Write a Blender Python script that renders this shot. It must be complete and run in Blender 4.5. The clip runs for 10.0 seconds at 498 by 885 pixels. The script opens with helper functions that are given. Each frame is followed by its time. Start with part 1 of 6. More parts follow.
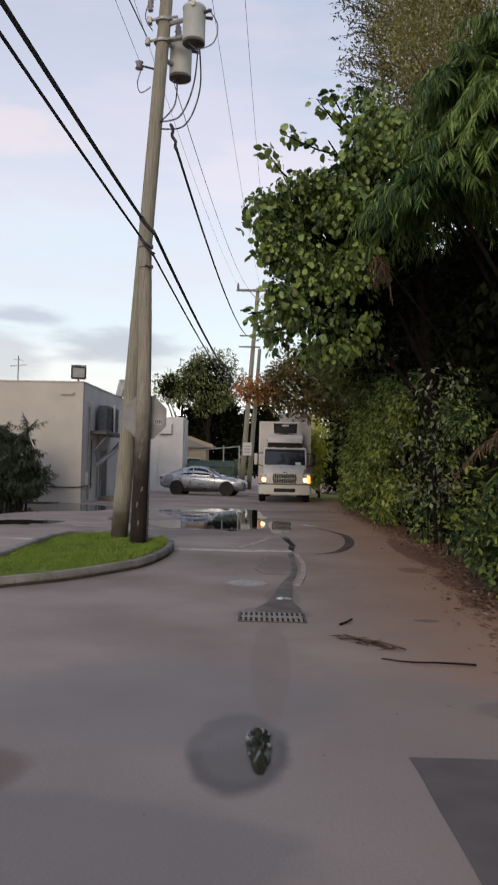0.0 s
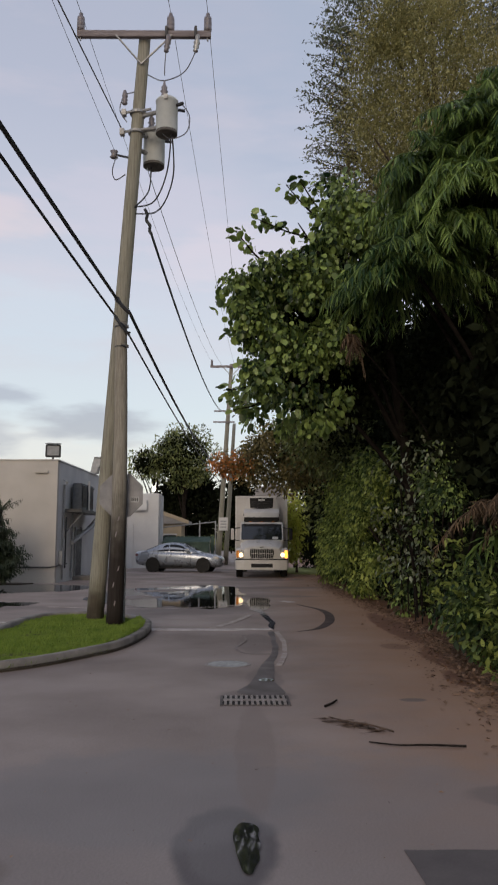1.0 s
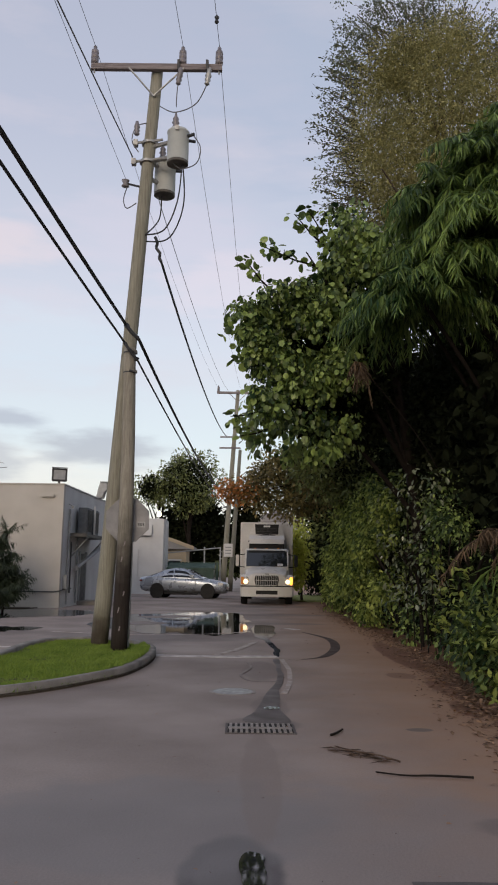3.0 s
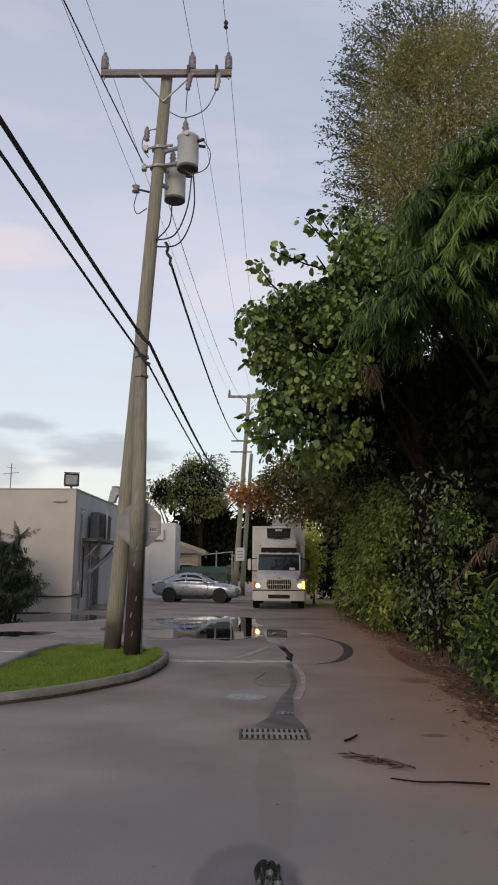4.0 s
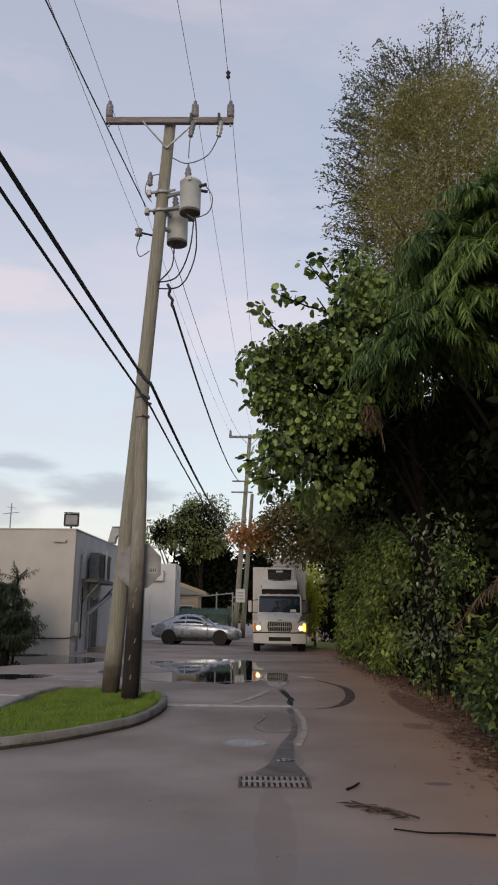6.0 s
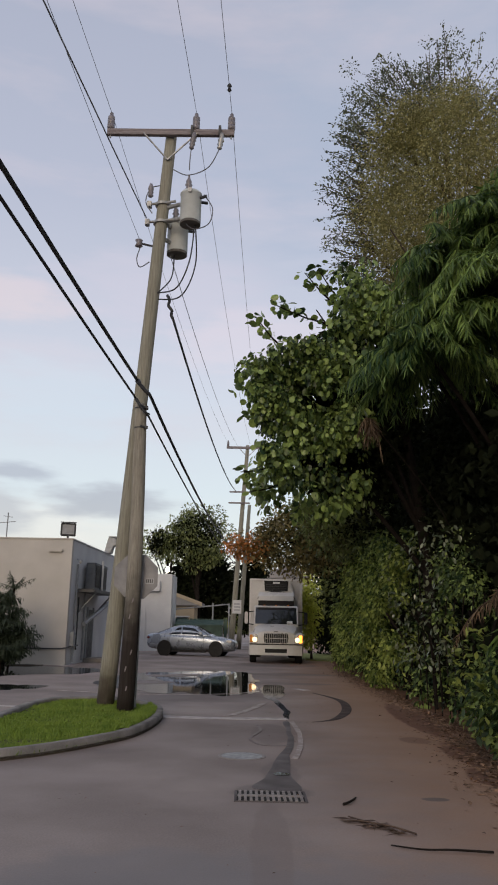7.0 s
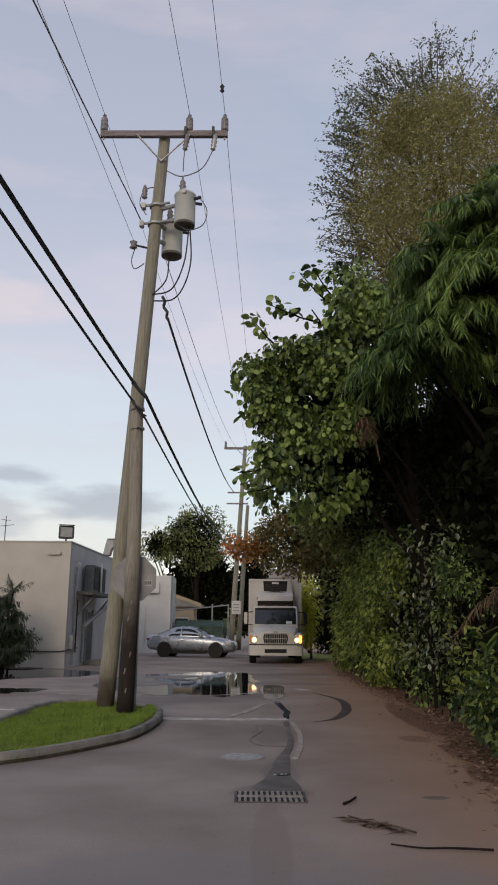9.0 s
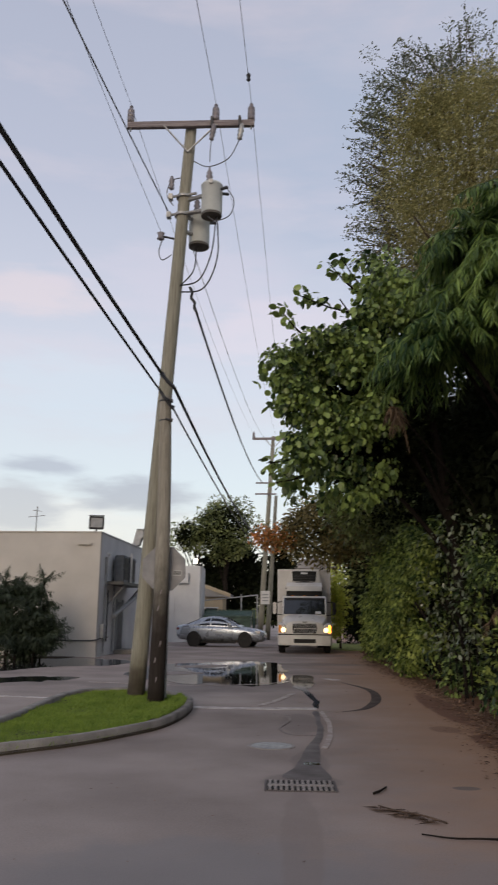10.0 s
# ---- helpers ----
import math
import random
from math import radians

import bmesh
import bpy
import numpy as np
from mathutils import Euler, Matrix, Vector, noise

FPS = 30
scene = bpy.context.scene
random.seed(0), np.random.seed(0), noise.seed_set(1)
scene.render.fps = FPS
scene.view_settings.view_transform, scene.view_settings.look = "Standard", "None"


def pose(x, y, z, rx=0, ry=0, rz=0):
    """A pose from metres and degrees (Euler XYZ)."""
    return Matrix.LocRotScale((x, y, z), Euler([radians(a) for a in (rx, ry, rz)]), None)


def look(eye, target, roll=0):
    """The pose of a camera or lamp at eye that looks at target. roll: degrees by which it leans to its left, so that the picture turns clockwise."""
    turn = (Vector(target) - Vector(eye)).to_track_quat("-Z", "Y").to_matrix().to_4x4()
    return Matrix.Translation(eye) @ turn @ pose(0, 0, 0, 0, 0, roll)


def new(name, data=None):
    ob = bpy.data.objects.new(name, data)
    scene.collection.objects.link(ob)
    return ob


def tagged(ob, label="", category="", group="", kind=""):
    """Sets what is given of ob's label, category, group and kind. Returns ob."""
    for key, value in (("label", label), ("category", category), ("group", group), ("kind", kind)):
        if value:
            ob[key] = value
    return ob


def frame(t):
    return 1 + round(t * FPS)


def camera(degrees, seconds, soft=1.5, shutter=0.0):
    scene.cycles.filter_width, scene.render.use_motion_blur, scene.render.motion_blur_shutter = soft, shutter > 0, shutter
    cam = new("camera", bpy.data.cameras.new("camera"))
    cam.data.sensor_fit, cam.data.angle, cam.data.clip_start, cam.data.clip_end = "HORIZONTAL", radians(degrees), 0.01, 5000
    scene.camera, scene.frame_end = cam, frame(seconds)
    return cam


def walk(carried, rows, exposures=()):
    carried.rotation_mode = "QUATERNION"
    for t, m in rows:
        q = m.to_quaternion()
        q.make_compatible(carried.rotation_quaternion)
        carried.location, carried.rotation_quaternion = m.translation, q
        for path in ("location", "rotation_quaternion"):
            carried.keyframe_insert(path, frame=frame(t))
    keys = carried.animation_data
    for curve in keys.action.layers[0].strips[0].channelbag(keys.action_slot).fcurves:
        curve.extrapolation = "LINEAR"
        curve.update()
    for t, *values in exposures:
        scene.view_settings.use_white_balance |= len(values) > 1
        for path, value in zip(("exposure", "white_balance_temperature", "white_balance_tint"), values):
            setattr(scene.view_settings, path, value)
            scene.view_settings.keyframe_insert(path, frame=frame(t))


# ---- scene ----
cam = camera(35.12, 10.0, soft=1.9, shutter=0.5)
walk(cam, [
    (0, pose(0.065, 0.005, 1.571, 91.817, -1.334, 1.576)),
    (0.5, pose(0.032, -0.002, 1.588, 94.341, -0.747, 2.394)),
    (1, pose(0.027, 0.024, 1.607, 97.226, -0.163, -0.160)),
    (1.5, pose(0.014, 0.020, 1.601, 98.231, -0.301, -0.236)),
    (2, pose(0.010, 0.003, 1.600, 98.547, -0.853, -0.261)),
    (2.5, pose(-0.000, -0.000, 1.600, 98.812, -1.186, -0.184)),
    (3, pose(0.002, -0.019, 1.602, 99.125, -0.802, 0.157)),
    (4.5, pose(-0.012, -0.004, 1.618, 99.822, -0.705, 1.179)),
    (5, pose(-0.000, -0.005, 1.617, 100.951, -0.811, 1.102)),
    (5.5, pose(0.001, 0.007, 1.616, 101.725, -0.657, 1.076)),
    (7, pose(-0.018, 0.015, 1.634, 103.089, -1.186, 0.766)),
    (7.5, pose(-0.004, -0.004, 1.631, 103.159, -1.235, 0.540)),
    (8, pose(0.001, 0.001, 1.632, 103.201, -0.759, 0.621)),
    (8.5, pose(0.005, 0.011, 1.633, 103.119, -0.649, 0.646)),
    (9, pose(0.001, 0.017, 1.635, 103.126, -0.499, 0.758)),
    (9.5, pose(0.006, 0.007, 1.637, 102.953, -0.453, 0.595)),
    (10, pose(-0.002, 0.018, 1.635, 102.407, -0.662, 2.817)),
], exposures=[(0.0, 0.12), (0.5, -0.20), (1.5, -0.08), (3.0, -0.04), (5.5, -0.03), (7.0, -0.12), (9.5, -0.13), (10.0, -0.06)])

# ---- world: dusk sky, a low warm glow behind the camera ----
SUN_EL, SUN_AZ = radians(19.0), radians(192.0)
world = bpy.data.worlds.new("dusk_sky")
scene.world = world
world.use_nodes = True
wt = world.node_tree
wt.nodes.clear()


def node_in(tree, kind, operation="", data_type="", vector_type="", interpolation_type=""):
    n = tree.nodes.new(kind)
    if operation:
        n.operation = operation
    if data_type:
        n.data_type = data_type
    if vector_type:
        n.vector_type = vector_type
    if interpolation_type:
        n.interpolation_type = interpolation_type
    return n


def wnode(kind, **kw):
    return node_in(wt, kind, **kw)


sky = wnode("ShaderNodeTexSky")
sky.sky_type, sky.sun_disc, sky.sun_elevation, sky.sun_rotation = "NISHITA", False, SUN_EL, SUN_AZ
wco = wnode("ShaderNodeTexCoord")
wsep = wnode("ShaderNodeSeparateXYZ")
wt.links.new(wco.outputs["Generated"], wsep.inputs[0])
ramp = wnode("ShaderNodeValToRGB")
els = ramp.color_ramp.elements
els[0].position, els[0].color = 0.0, (0.95, 0.86, 0.74, 1)
els[1].position, els[1].color = 1.0, (0.40, 0.435, 0.57, 1)
for pos, col in ((0.06, (0.95, 0.92, 0.86, 1)), (0.16, (0.84, 0.90, 0.93, 1)), (0.30, (0.80, 0.81, 0.895, 1)), (0.50, (0.62, 0.645, 0.775, 1))):
    e = els.new(pos)
    e.color = col
wt.links.new(wsep.outputs["Z"], ramp.inputs[0])
# soft cloud banks, stretched along the horizon
wmap = wnode("ShaderNodeMapping")
wmap.inputs["Scale"].default_value = (1.0, 1.0, 4.2)
wmap.inputs["Location"].default_value = (0.6, 0.25, 0.35)
wt.links.new(wco.outputs["Generated"], wmap.inputs[0])
wn = wnode("ShaderNodeTexNoise")
wn.inputs["Scale"].default_value, wn.inputs["Detail"].default_value, wn.inputs["Roughness"].default_value = 3.1, 6.0, 0.55
wt.links.new(wmap.outputs[0], wn.inputs["Vector"])
cl = wnode("ShaderNodeMapRange")
cl.inputs["From Min"].default_value, cl.inputs["From Max"].default_value = 0.49, 0.66
wt.links.new(wn.outputs["Fac"], cl.inputs["Value"])
clow = wnode("ShaderNodeMapRange")
clow.inputs["From Min"].default_value, clow.inputs["From Max"].default_value = 0.05, 0.32
clow.inputs["To Min"].default_value, clow.inputs["To Max"].default_value = 0.0, 1.0
wt.links.new(wsep.outputs["Z"], clow.inputs["Value"])
ccol = wnode("ShaderNodeMix", data_type="RGBA")
ccol.inputs["A"].default_value, ccol.inputs["B"].default_value = (0.60, 0.58, 0.61, 1), (0.96, 0.82, 0.86, 1)
wt.links.new(clow.outputs[0], ccol.inputs["Factor"])
cfac = wnode("ShaderNodeMath", operation="MULTIPLY")
cfac.inputs[1].default_value = 0.35
wt.links.new(cl.outputs[0], cfac.inputs[0])
cmix = wnode("ShaderNodeMix", data_type="RGBA")
wt.links.new(cfac.outputs[0], cmix.inputs["Factor"])
wt.links.new(ramp.outputs["Color"], cmix.inputs["A"])
wt.links.new(ccol.outputs["Result"], cmix.inputs["B"])


def cloud(last, centre, radius, colour, amount):
    """A soft cloud bank in the sky towards +y, by direction (x, z)."""
    mp = wnode("ShaderNodeMapping", vector_type="TEXTURE")
    mp.inputs["Location"].default_value = (centre[0], 0, centre[1])
    mp.inputs["Scale"].default_value = (radius[0], 1000, radius[1])
    wt.links.new(wco.outputs["Generated"], mp.inputs[0])
    ln = wnode("ShaderNodeVectorMath", operation="LENGTH")
    wt.links.new(mp.outputs[0], ln.inputs[0])
    nz = wnode("ShaderNodeTexNoise")
    nz.inputs["Scale"].default_value, nz.inputs["Detail"].default_value = 14.0, 5.0
    wt.links.new(wmap.outputs[0], nz.inputs["Vector"])
    ad = wnode("ShaderNodeMath", operation="MULTIPLY_ADD")
    ad.inputs[1].default_value = 1.5
    wt.links.new(nz.outputs["Fac"], ad.inputs[0])
    wt.links.new(ln.outputs["Value"], ad.inputs[2])
    mr = wnode("ShaderNodeMapRange", interpolation_type="SMOOTHSTEP")
    mr.inputs["From Min"].default_value, mr.inputs["From Max"].default_value = 1.9, 1.1
    mr.inputs["To Min"].default_value, mr.inputs["To Max"].default_value = 0.0, amount
    wt.links.new(ad.outputs[0], mr.inputs["Value"])
    mx = wnode("ShaderNodeMix", data_type="RGBA")
    wt.links.new(mr.outputs[0], mx.inputs["Factor"])
    wt.links.new(last, mx.inputs["A"])
    mx.inputs["B"].default_value = (*colour, 1)
    return mx.outputs["Result"]


overcast = cmix.outputs["Result"]
for args in (((0.26, 0.56), (0.34, 0.26), (0.50, 0.58, 0.73), 0.45), ((-0.27, 0.105), (0.16, 0.05), (0.98, 0.93, 0.87), 0.75), ((-0.19, 0.146), (0.10, 0.026), (0.53, 0.52, 0.57), 0.92), ((-0.325, 0.125), (0.055, 0.045), (0.62, 0.60, 0.63), 0.85), ((-0.30, 0.178), (0.055, 0.014), (0.52, 0.52, 0.59), 0.8),
             ((-0.31, 0.376), (0.10, 0.028), (1.0, 0.84, 0.85), 0.65), ((-0.12, 0.40), (0.16, 0.06), (0.86, 0.78, 0.88), 0.45), ((0.0, 0.345), (0.14, 0.045), (0.95, 0.84, 0.90), 0.6), ((-0.26, 0.27), (0.16, 0.05), (0.80, 0.90, 0.98), 0.5)):
    overcast = cloud(overcast, *args)
bg_haze, bg_sky, wadd = wnode("ShaderNodeBackground"), wnode("ShaderNodeBackground"), wnode("ShaderNodeAddShader")
wt.links.new(overcast, bg_haze.inputs["Color"])
bg_haze.inputs["Strength"].default_value = 0.79
wt.links.new(sky.outputs[0], bg_sky.inputs["Color"])
bg_sky.inputs["Strength"].default_value = 0.03
wt.links.new(bg_haze.outputs[0], wadd.inputs[0])
wt.links.new(bg_sky.outputs[0], wadd.inputs[1])
wout = wnode("ShaderNodeOutputWorld")
wt.links.new(wadd.outputs[0], wout.inputs[0])

sun = new("sun", bpy.data.lights.new("sun", "SUN"))
sun.data.energy, sun.data.angle, sun.data.color = 1.0, radians(25), (1.0, 0.79, 0.58)
sun.matrix_world = look((-3, -14, 5.0), (0, 0, 0))


# ---- materials ----
def material(name, base, second=None, rough=0.7, metal=0.0, scale=6.0, fine=60.0, bump=0.15, amount=0.5, detail=6.0, coat=0.0, spec=0.5, glow=0.0, island=0.0, obj=0.0, stretch=(1, 1, 1), trans=0.0, rvar=0.12, skew=1.0):
    m = bpy.data.materials.new(name)
    m.use_nodes = True
    nt = m.node_tree
    b = nt.nodes["Principled BSDF"]
    L = nt.links.new

    def nd(kind, **kw):
        return node_in(nt, kind, **kw)
    second = second or tuple(c * 0.7 for c in base)
    tc = nd("ShaderNodeTexCoord")
    mp = nd("ShaderNodeMapping")
    mp.inputs["Scale"].default_value = stretch
    L(tc.outputs["Object"], mp.inputs[0])
    n1, n2 = nd("ShaderNodeTexNoise"), nd("ShaderNodeTexNoise")
    n1.inputs["Scale"].default_value, n1.inputs["Detail"].default_value = scale, detail
    n2.inputs["Scale"].default_value, n2.inputs["Detail"].default_value = fine, 3.0
    L(mp.outputs[0], n1.inputs["Vector"])
    L(mp.outputs[0], n2.inputs["Vector"])
    add = nd("ShaderNodeMath", operation="MULTIPLY_ADD")
    add.inputs[1].default_value = 0.4
    L(n2.outputs["Fac"], add.inputs[0])
    L(n1.outputs["Fac"], add.inputs[2])
    last = add.outputs[0]
    off = 0.20
    if island or obj:
        g = nd("ShaderNodeNewGeometry") if island else nd("ShaderNodeObjectInfo")
        a2 = nd("ShaderNodeMath", operation="MULTIPLY_ADD")
        a2.inputs[1].default_value = island or obj
        L(g.outputs["Random Per Island" if island else "Random"], a2.inputs[0])
        L(last, a2.inputs[2])
        last = a2.outputs[0]
        off += 0.5 * (island or obj)
    mr = nd("ShaderNodeMapRange")
    mr.inputs["From Min"].default_value, mr.inputs["From Max"].default_value = 0.5 + off - 0.5 * max(amount, island, obj), 0.5 + off + 0.5 * max(amount, island, obj)
    L(last, mr.inputs["Value"])
    mx = nd("ShaderNodeMix", data_type="RGBA")
    mx.inputs["A"].default_value, mx.inputs["B"].default_value = (*second, 1), (*base, 1)
    pw = nd("ShaderNodeMath", operation="POWER")
    pw.inputs[1].default_value = skew
    L(mr.outputs[0], pw.inputs[0])
    L(pw.outputs[0], mx.inputs["Factor"])
    L(mx.outputs["Result"], b.inputs["Base Color"])
    rr = nd("ShaderNodeMapRange")
    rr.inputs["From Min"].default_value, rr.inputs["From Max"].default_value = 0.3, 0.7
    rr.inputs["To Min"].default_value, rr.inputs["To Max"].default_value = min(1, rough + rvar), max(0.02, rough - rvar)
    L(n1.outputs["Fac"], rr.inputs["Value"])
    L(rr.outputs[0], b.inputs["Roughness"])
    b.inputs["Metallic"].default_value, b.inputs["Coat Weight"].default_value, b.inputs["Specular IOR Level"].default_value = metal, coat, spec
    if bump:
        bp = nd("ShaderNodeBump")
        bp.inputs["Strength"].default_value, bp.inputs["Distance"].default_value = bump, 0.02
        L(add.outputs[0], bp.inputs["Height"])
        L(bp.outputs[0], b.inputs["Normal"])
    if glow:
        L(mx.outputs["Result"], b.inputs["Emission Color"])
        b.inputs["Emission Strength"].default_value = glow
    if trans:
        t = nd("ShaderNodeBsdfTranslucent")
        ms = nd("ShaderNodeMixShader")
        ms.inputs[0].default_value = trans
        L(mx.outputs["Result"], t.inputs["Color"])
        L(b.outputs[0], ms.inputs[1])
        L(t.outputs[0], ms.inputs[2])
        L(ms.outputs[0], nt.nodes["Material Output"].inputs["Surface"])
    return m


def stained_or_shaded(m, spots=(), edge=None, rise=None):
    """Soft irregular stains and painted shade by object place: spots (x, y, rx, ry, colour, amount), a dirty edge (x0,
    x1, colour), a stain that rises from the foot (z0, z1, colour).
    """
    nt = m.node_tree
    L = nt.links.new
    b = nt.nodes["Principled BSDF"]
    last = b.inputs["Base Color"].links[0].from_socket
    tc = nt.nodes.new("ShaderNodeTexCoord")
    nz = nt.nodes.new("ShaderNodeTexNoise")
    nz.inputs["Scale"].default_value, nz.inputs["Detail"].default_value = 2.6, 6.0
    L(tc.outputs["Object"], nz.inputs["Vector"])

    def mix(value, lo, hi, colour, amount, wob):
        nonlocal last
        ad = nt.nodes.new("ShaderNodeMath")
        ad.operation = "MULTIPLY_ADD"
        ad.inputs[1].default_value = wob
        L(nz.outputs["Fac"], ad.inputs[0])
        L(value, ad.inputs[2])
        mr = nt.nodes.new("ShaderNodeMapRange")
        mr.interpolation_type = "SMOOTHSTEP"
        mr.inputs["From Min"].default_value, mr.inputs["From Max"].default_value = lo + wob / 2, hi + wob / 2
        mr.inputs["To Max"].default_value = amount
        L(ad.outputs[0], mr.inputs["Value"])
        mx = nt.nodes.new("ShaderNodeMix")
        mx.data_type = "RGBA"
        L(mr.outputs[0], mx.inputs["Factor"])
        L(last, mx.inputs["A"])
        mx.inputs["B"].default_value = (*colour, 1)
        last = mx.outputs["Result"]

    if edge or rise:
        sp = nt.nodes.new("ShaderNodeSeparateXYZ")
        L(tc.outputs["Object"], sp.inputs[0])
        if edge:
            mix(sp.outputs["X"], edge[0], edge[1], edge[2], 0.9, 1.3)
        if rise:
            mix(sp.outputs["Z"], rise[0], rise[1], rise[2], 0.95, 1.6)
    for x, y, rx, ry, colour, amount in spots:
        mp = nt.nodes.new("ShaderNodeMapping")
        mp.vector_type = "TEXTURE"
        mp.inputs["Location"].default_value, mp.inputs["Scale"].default_value = (x, y, 0), (rx, ry, 1)
        L(tc.outputs["Object"], mp.inputs[0])
        ln = nt.nodes.new("ShaderNodeVectorMath")
        ln.operation = "LENGTH"
        L(mp.outputs[0], ln.inputs[0])
        mix(ln.outputs["Value"], 1.12, 0.86, colour, amount, 0.5)
    L(last, b.inputs["Base Color"])
    return m


M = {}
M["asphalt"] = material("asphalt", (0.325, 0.264, 0.232), (0.180, 0.146, 0.130), rough=0.72, scale=0.42, fine=55, bump=0.35, amount=0.38, detail=10)
stained_or_shaded(M["asphalt"], ((0.12, 8.55, 0.42, 0.40, (0.155, 0.128, 0.116), 0.6), (0.24, 9.6, 0.22, 0.8, (0.150, 0.122, 0.112), 0.5),
                        (0.18, 13.0, 0.30, 1.2, (0.165, 0.134, 0.122), 0.6), (0.0, 2.6, 4.5, 3.6, (0.205, 0.184, 0.180), 0.5), (-1.0, 3.2, 1.3, 0.6, (0.135, 0.124, 0.126), 0.5), (-0.08, 4.45, 0.28, 0.62, (0.085, 0.075, 0.077), 0.9), (-0.07, 4.42, 0.20, 0.44, (0.135, 0.122, 0.121), 0.8),
                        (-0.6, 5.4, 1.1, 1.0, (0.185, 0.172, 0.170), 0.5), (-1.7, 4.0, 0.55, 0.45, (0.120, 0.085, 0.068), 0.75), (0.10, 6.5, 0.16, 1.6, (0.19, 0.150, 0.132), 0.5),
                        (1.9, 5.3, 0.45, 0.25, (0.14, 0.115, 0.105), 0.6), (-2.2, 19.0, 2.6, 1.2, (0.17, 0.14, 0.128), 0.6), (1.0, 24.0, 1.2, 0.5, (0.15, 0.115, 0.10), 0.6),
                        (0.9, 28.5, 1.8, 0.7, (0.15, 0.115, 0.10), 0.6), 
                        # The last spot here is the truck's ground shadow, painted into the asphalt.
                        (2.86, 15.6, 0.30, 2.6, (0.135, 0.058, 0.032), 0.85), (2.80, 11.4, 0.26, 1.1, (0.135, 0.058, 0.032), 0.8), (2.62, 9.7, 0.22, 0.6, (0.125, 0.055, 0.032), 0.8), (2.35, 12.6, 0.22, 0.35, (0.15, 0.075, 0.045), 0.6), (1.75, 8.4, 0.14, 0.09, (0.11, 0.09, 0.08), 0.8), (0.72, 35.0, 1.8, 1.6, (0.13, 0.105, 0.095), 0.6)), edge=(-0.2, 3.1, (0.325, 0.188, 0.110)))
M["asphalt_patch"] = material("asphalt_patch", (0.125, 0.108, 0.104), (0.085, 0.075, 0.073), spec=0.3, rough=0.75, scale=2.5, fine=90, bump=0.3)
M["wet"] = material("wet_asphalt", (0.130, 0.110, 0.103), (0.080, 0.068, 0.064), rough=0.55, scale=3, fine=90, bump=0.10, rvar=0.1, spec=0.25)
M["water"] = material("puddle_water", (0.020, 0.020, 0.022), (0.012, 0.012, 0.013), rough=0.03, scale=2, fine=12, bump=0.012, rvar=0.02, spec=0.9)
M["damp"] = material("damp_asphalt", (0.225, 0.185, 0.166), (0.150, 0.123, 0.112), rough=0.66, scale=3, fine=90, bump=0.15)
M["rubber_mark"] = material("rubber_mark", (0.090, 0.068, 0.060), (0.055, 0.042, 0.037), spec=0.2, rough=0.8, scale=4, fine=90, bump=0.2)
M["paint_line"] = material("worn_road_paint", (0.62, 0.57, 0.54), (0.30, 0.26, 0.24), rough=0.6, scale=5, fine=40, bump=0.2, amount=0.35)
M["paint_faint"] = material("faint_road_paint", (0.46, 0.40, 0.365), (0.25, 0.205, 0.18), rough=0.7, scale=5, fine=40, bump=0.2, amount=0.4, spec=0.3)
M["litter"] = material("leaf_litter_soil", (0.24, 0.125, 0.070), (0.095, 0.045, 0.026), rough=0.9, scale=2.5, fine=40, bump=0.8, spec=0.2)
M["verge"] = material("grass_verge", (0.36, 0.38, 0.10), (0.20, 0.22, 0.06), rough=0.9, scale=4, fine=40, bump=0.6)
M["dirt"] = material("dusty_asphalt_edge", (0.255, 0.190, 0.155), (0.150, 0.105, 0.082), rough=0.85, scale=1.6, fine=40, bump=0.4, spec=0.2, amount=0.4)
M["dead_leaf"] = material("dead_leaf", (0.33, 0.20, 0.12), (0.07, 0.04, 0.026), rough=0.8, scale=6, fine=30, bump=0, island=0.8)
M["concrete"] = material("kerb_concrete", (0.30, 0.275, 0.245), (0.13, 0.12, 0.11), rough=0.85, scale=3, fine=60, bump=0.3)
M["soil"] = material("soil", (0.07, 0.055, 0.035), (0.04, 0.03, 0.02), rough=0.95, scale=5, fine=50, bump=0.6)
M["grass"] = material("grass_blade", (0.25, 0.34, 0.050), (0.13, 0.21, 0.028), rough=0.6, scale=2.5, fine=8, bump=0, island=0.5, trans=0.3)
M["wood_pole"] = material("weathered_pole", (0.31, 0.298, 0.240), (0.17, 0.160, 0.122), rough=0.85, scale=5, fine=30, bump=0.5, stretch=(6, 6, 0.35))
M["wood_stub"] = material("tarred_stub_pole", (0.34, 0.315, 0.265), (0.19, 0.172, 0.138), spec=0.2, rough=0.85, scale=5, fine=30, bump=0.5, stretch=(6, 6, 0.35))
stained_or_shaded(M["wood_stub"], rise=(3.0, 1.3, (0.016, 0.011, 0.010)))
stained_or_shaded(M["wood_pole"], rise=(1.0, 0.0, (0.075, 0.060, 0.047)))
M["arm_wood"] = material("crossarm_wood", (0.30, 0.265, 0.265), (0.13, 0.11, 0.115), rough=0.85, scale=6, fine=30, bump=0.5, stretch=(0.4, 6, 6))
M["porcelain"] = material("grey_porcelain", (0.22, 0.20, 0.22), (0.15, 0.14, 0.15), rough=0.35, scale=8, fine=40, bump=0.05)
M["steel"] = material("galvanised_steel", (0.42, 0.42, 0.41), (0.25, 0.25, 0.25), rough=0.5, metal=0.6, scale=12, fine=60, bump=0.1)
M["transformer"] = material("transformer_paint", (0.53, 0.56, 0.56), (0.42, 0.445, 0.44), rough=0.5, scale=3, fine=40, bump=0.06)
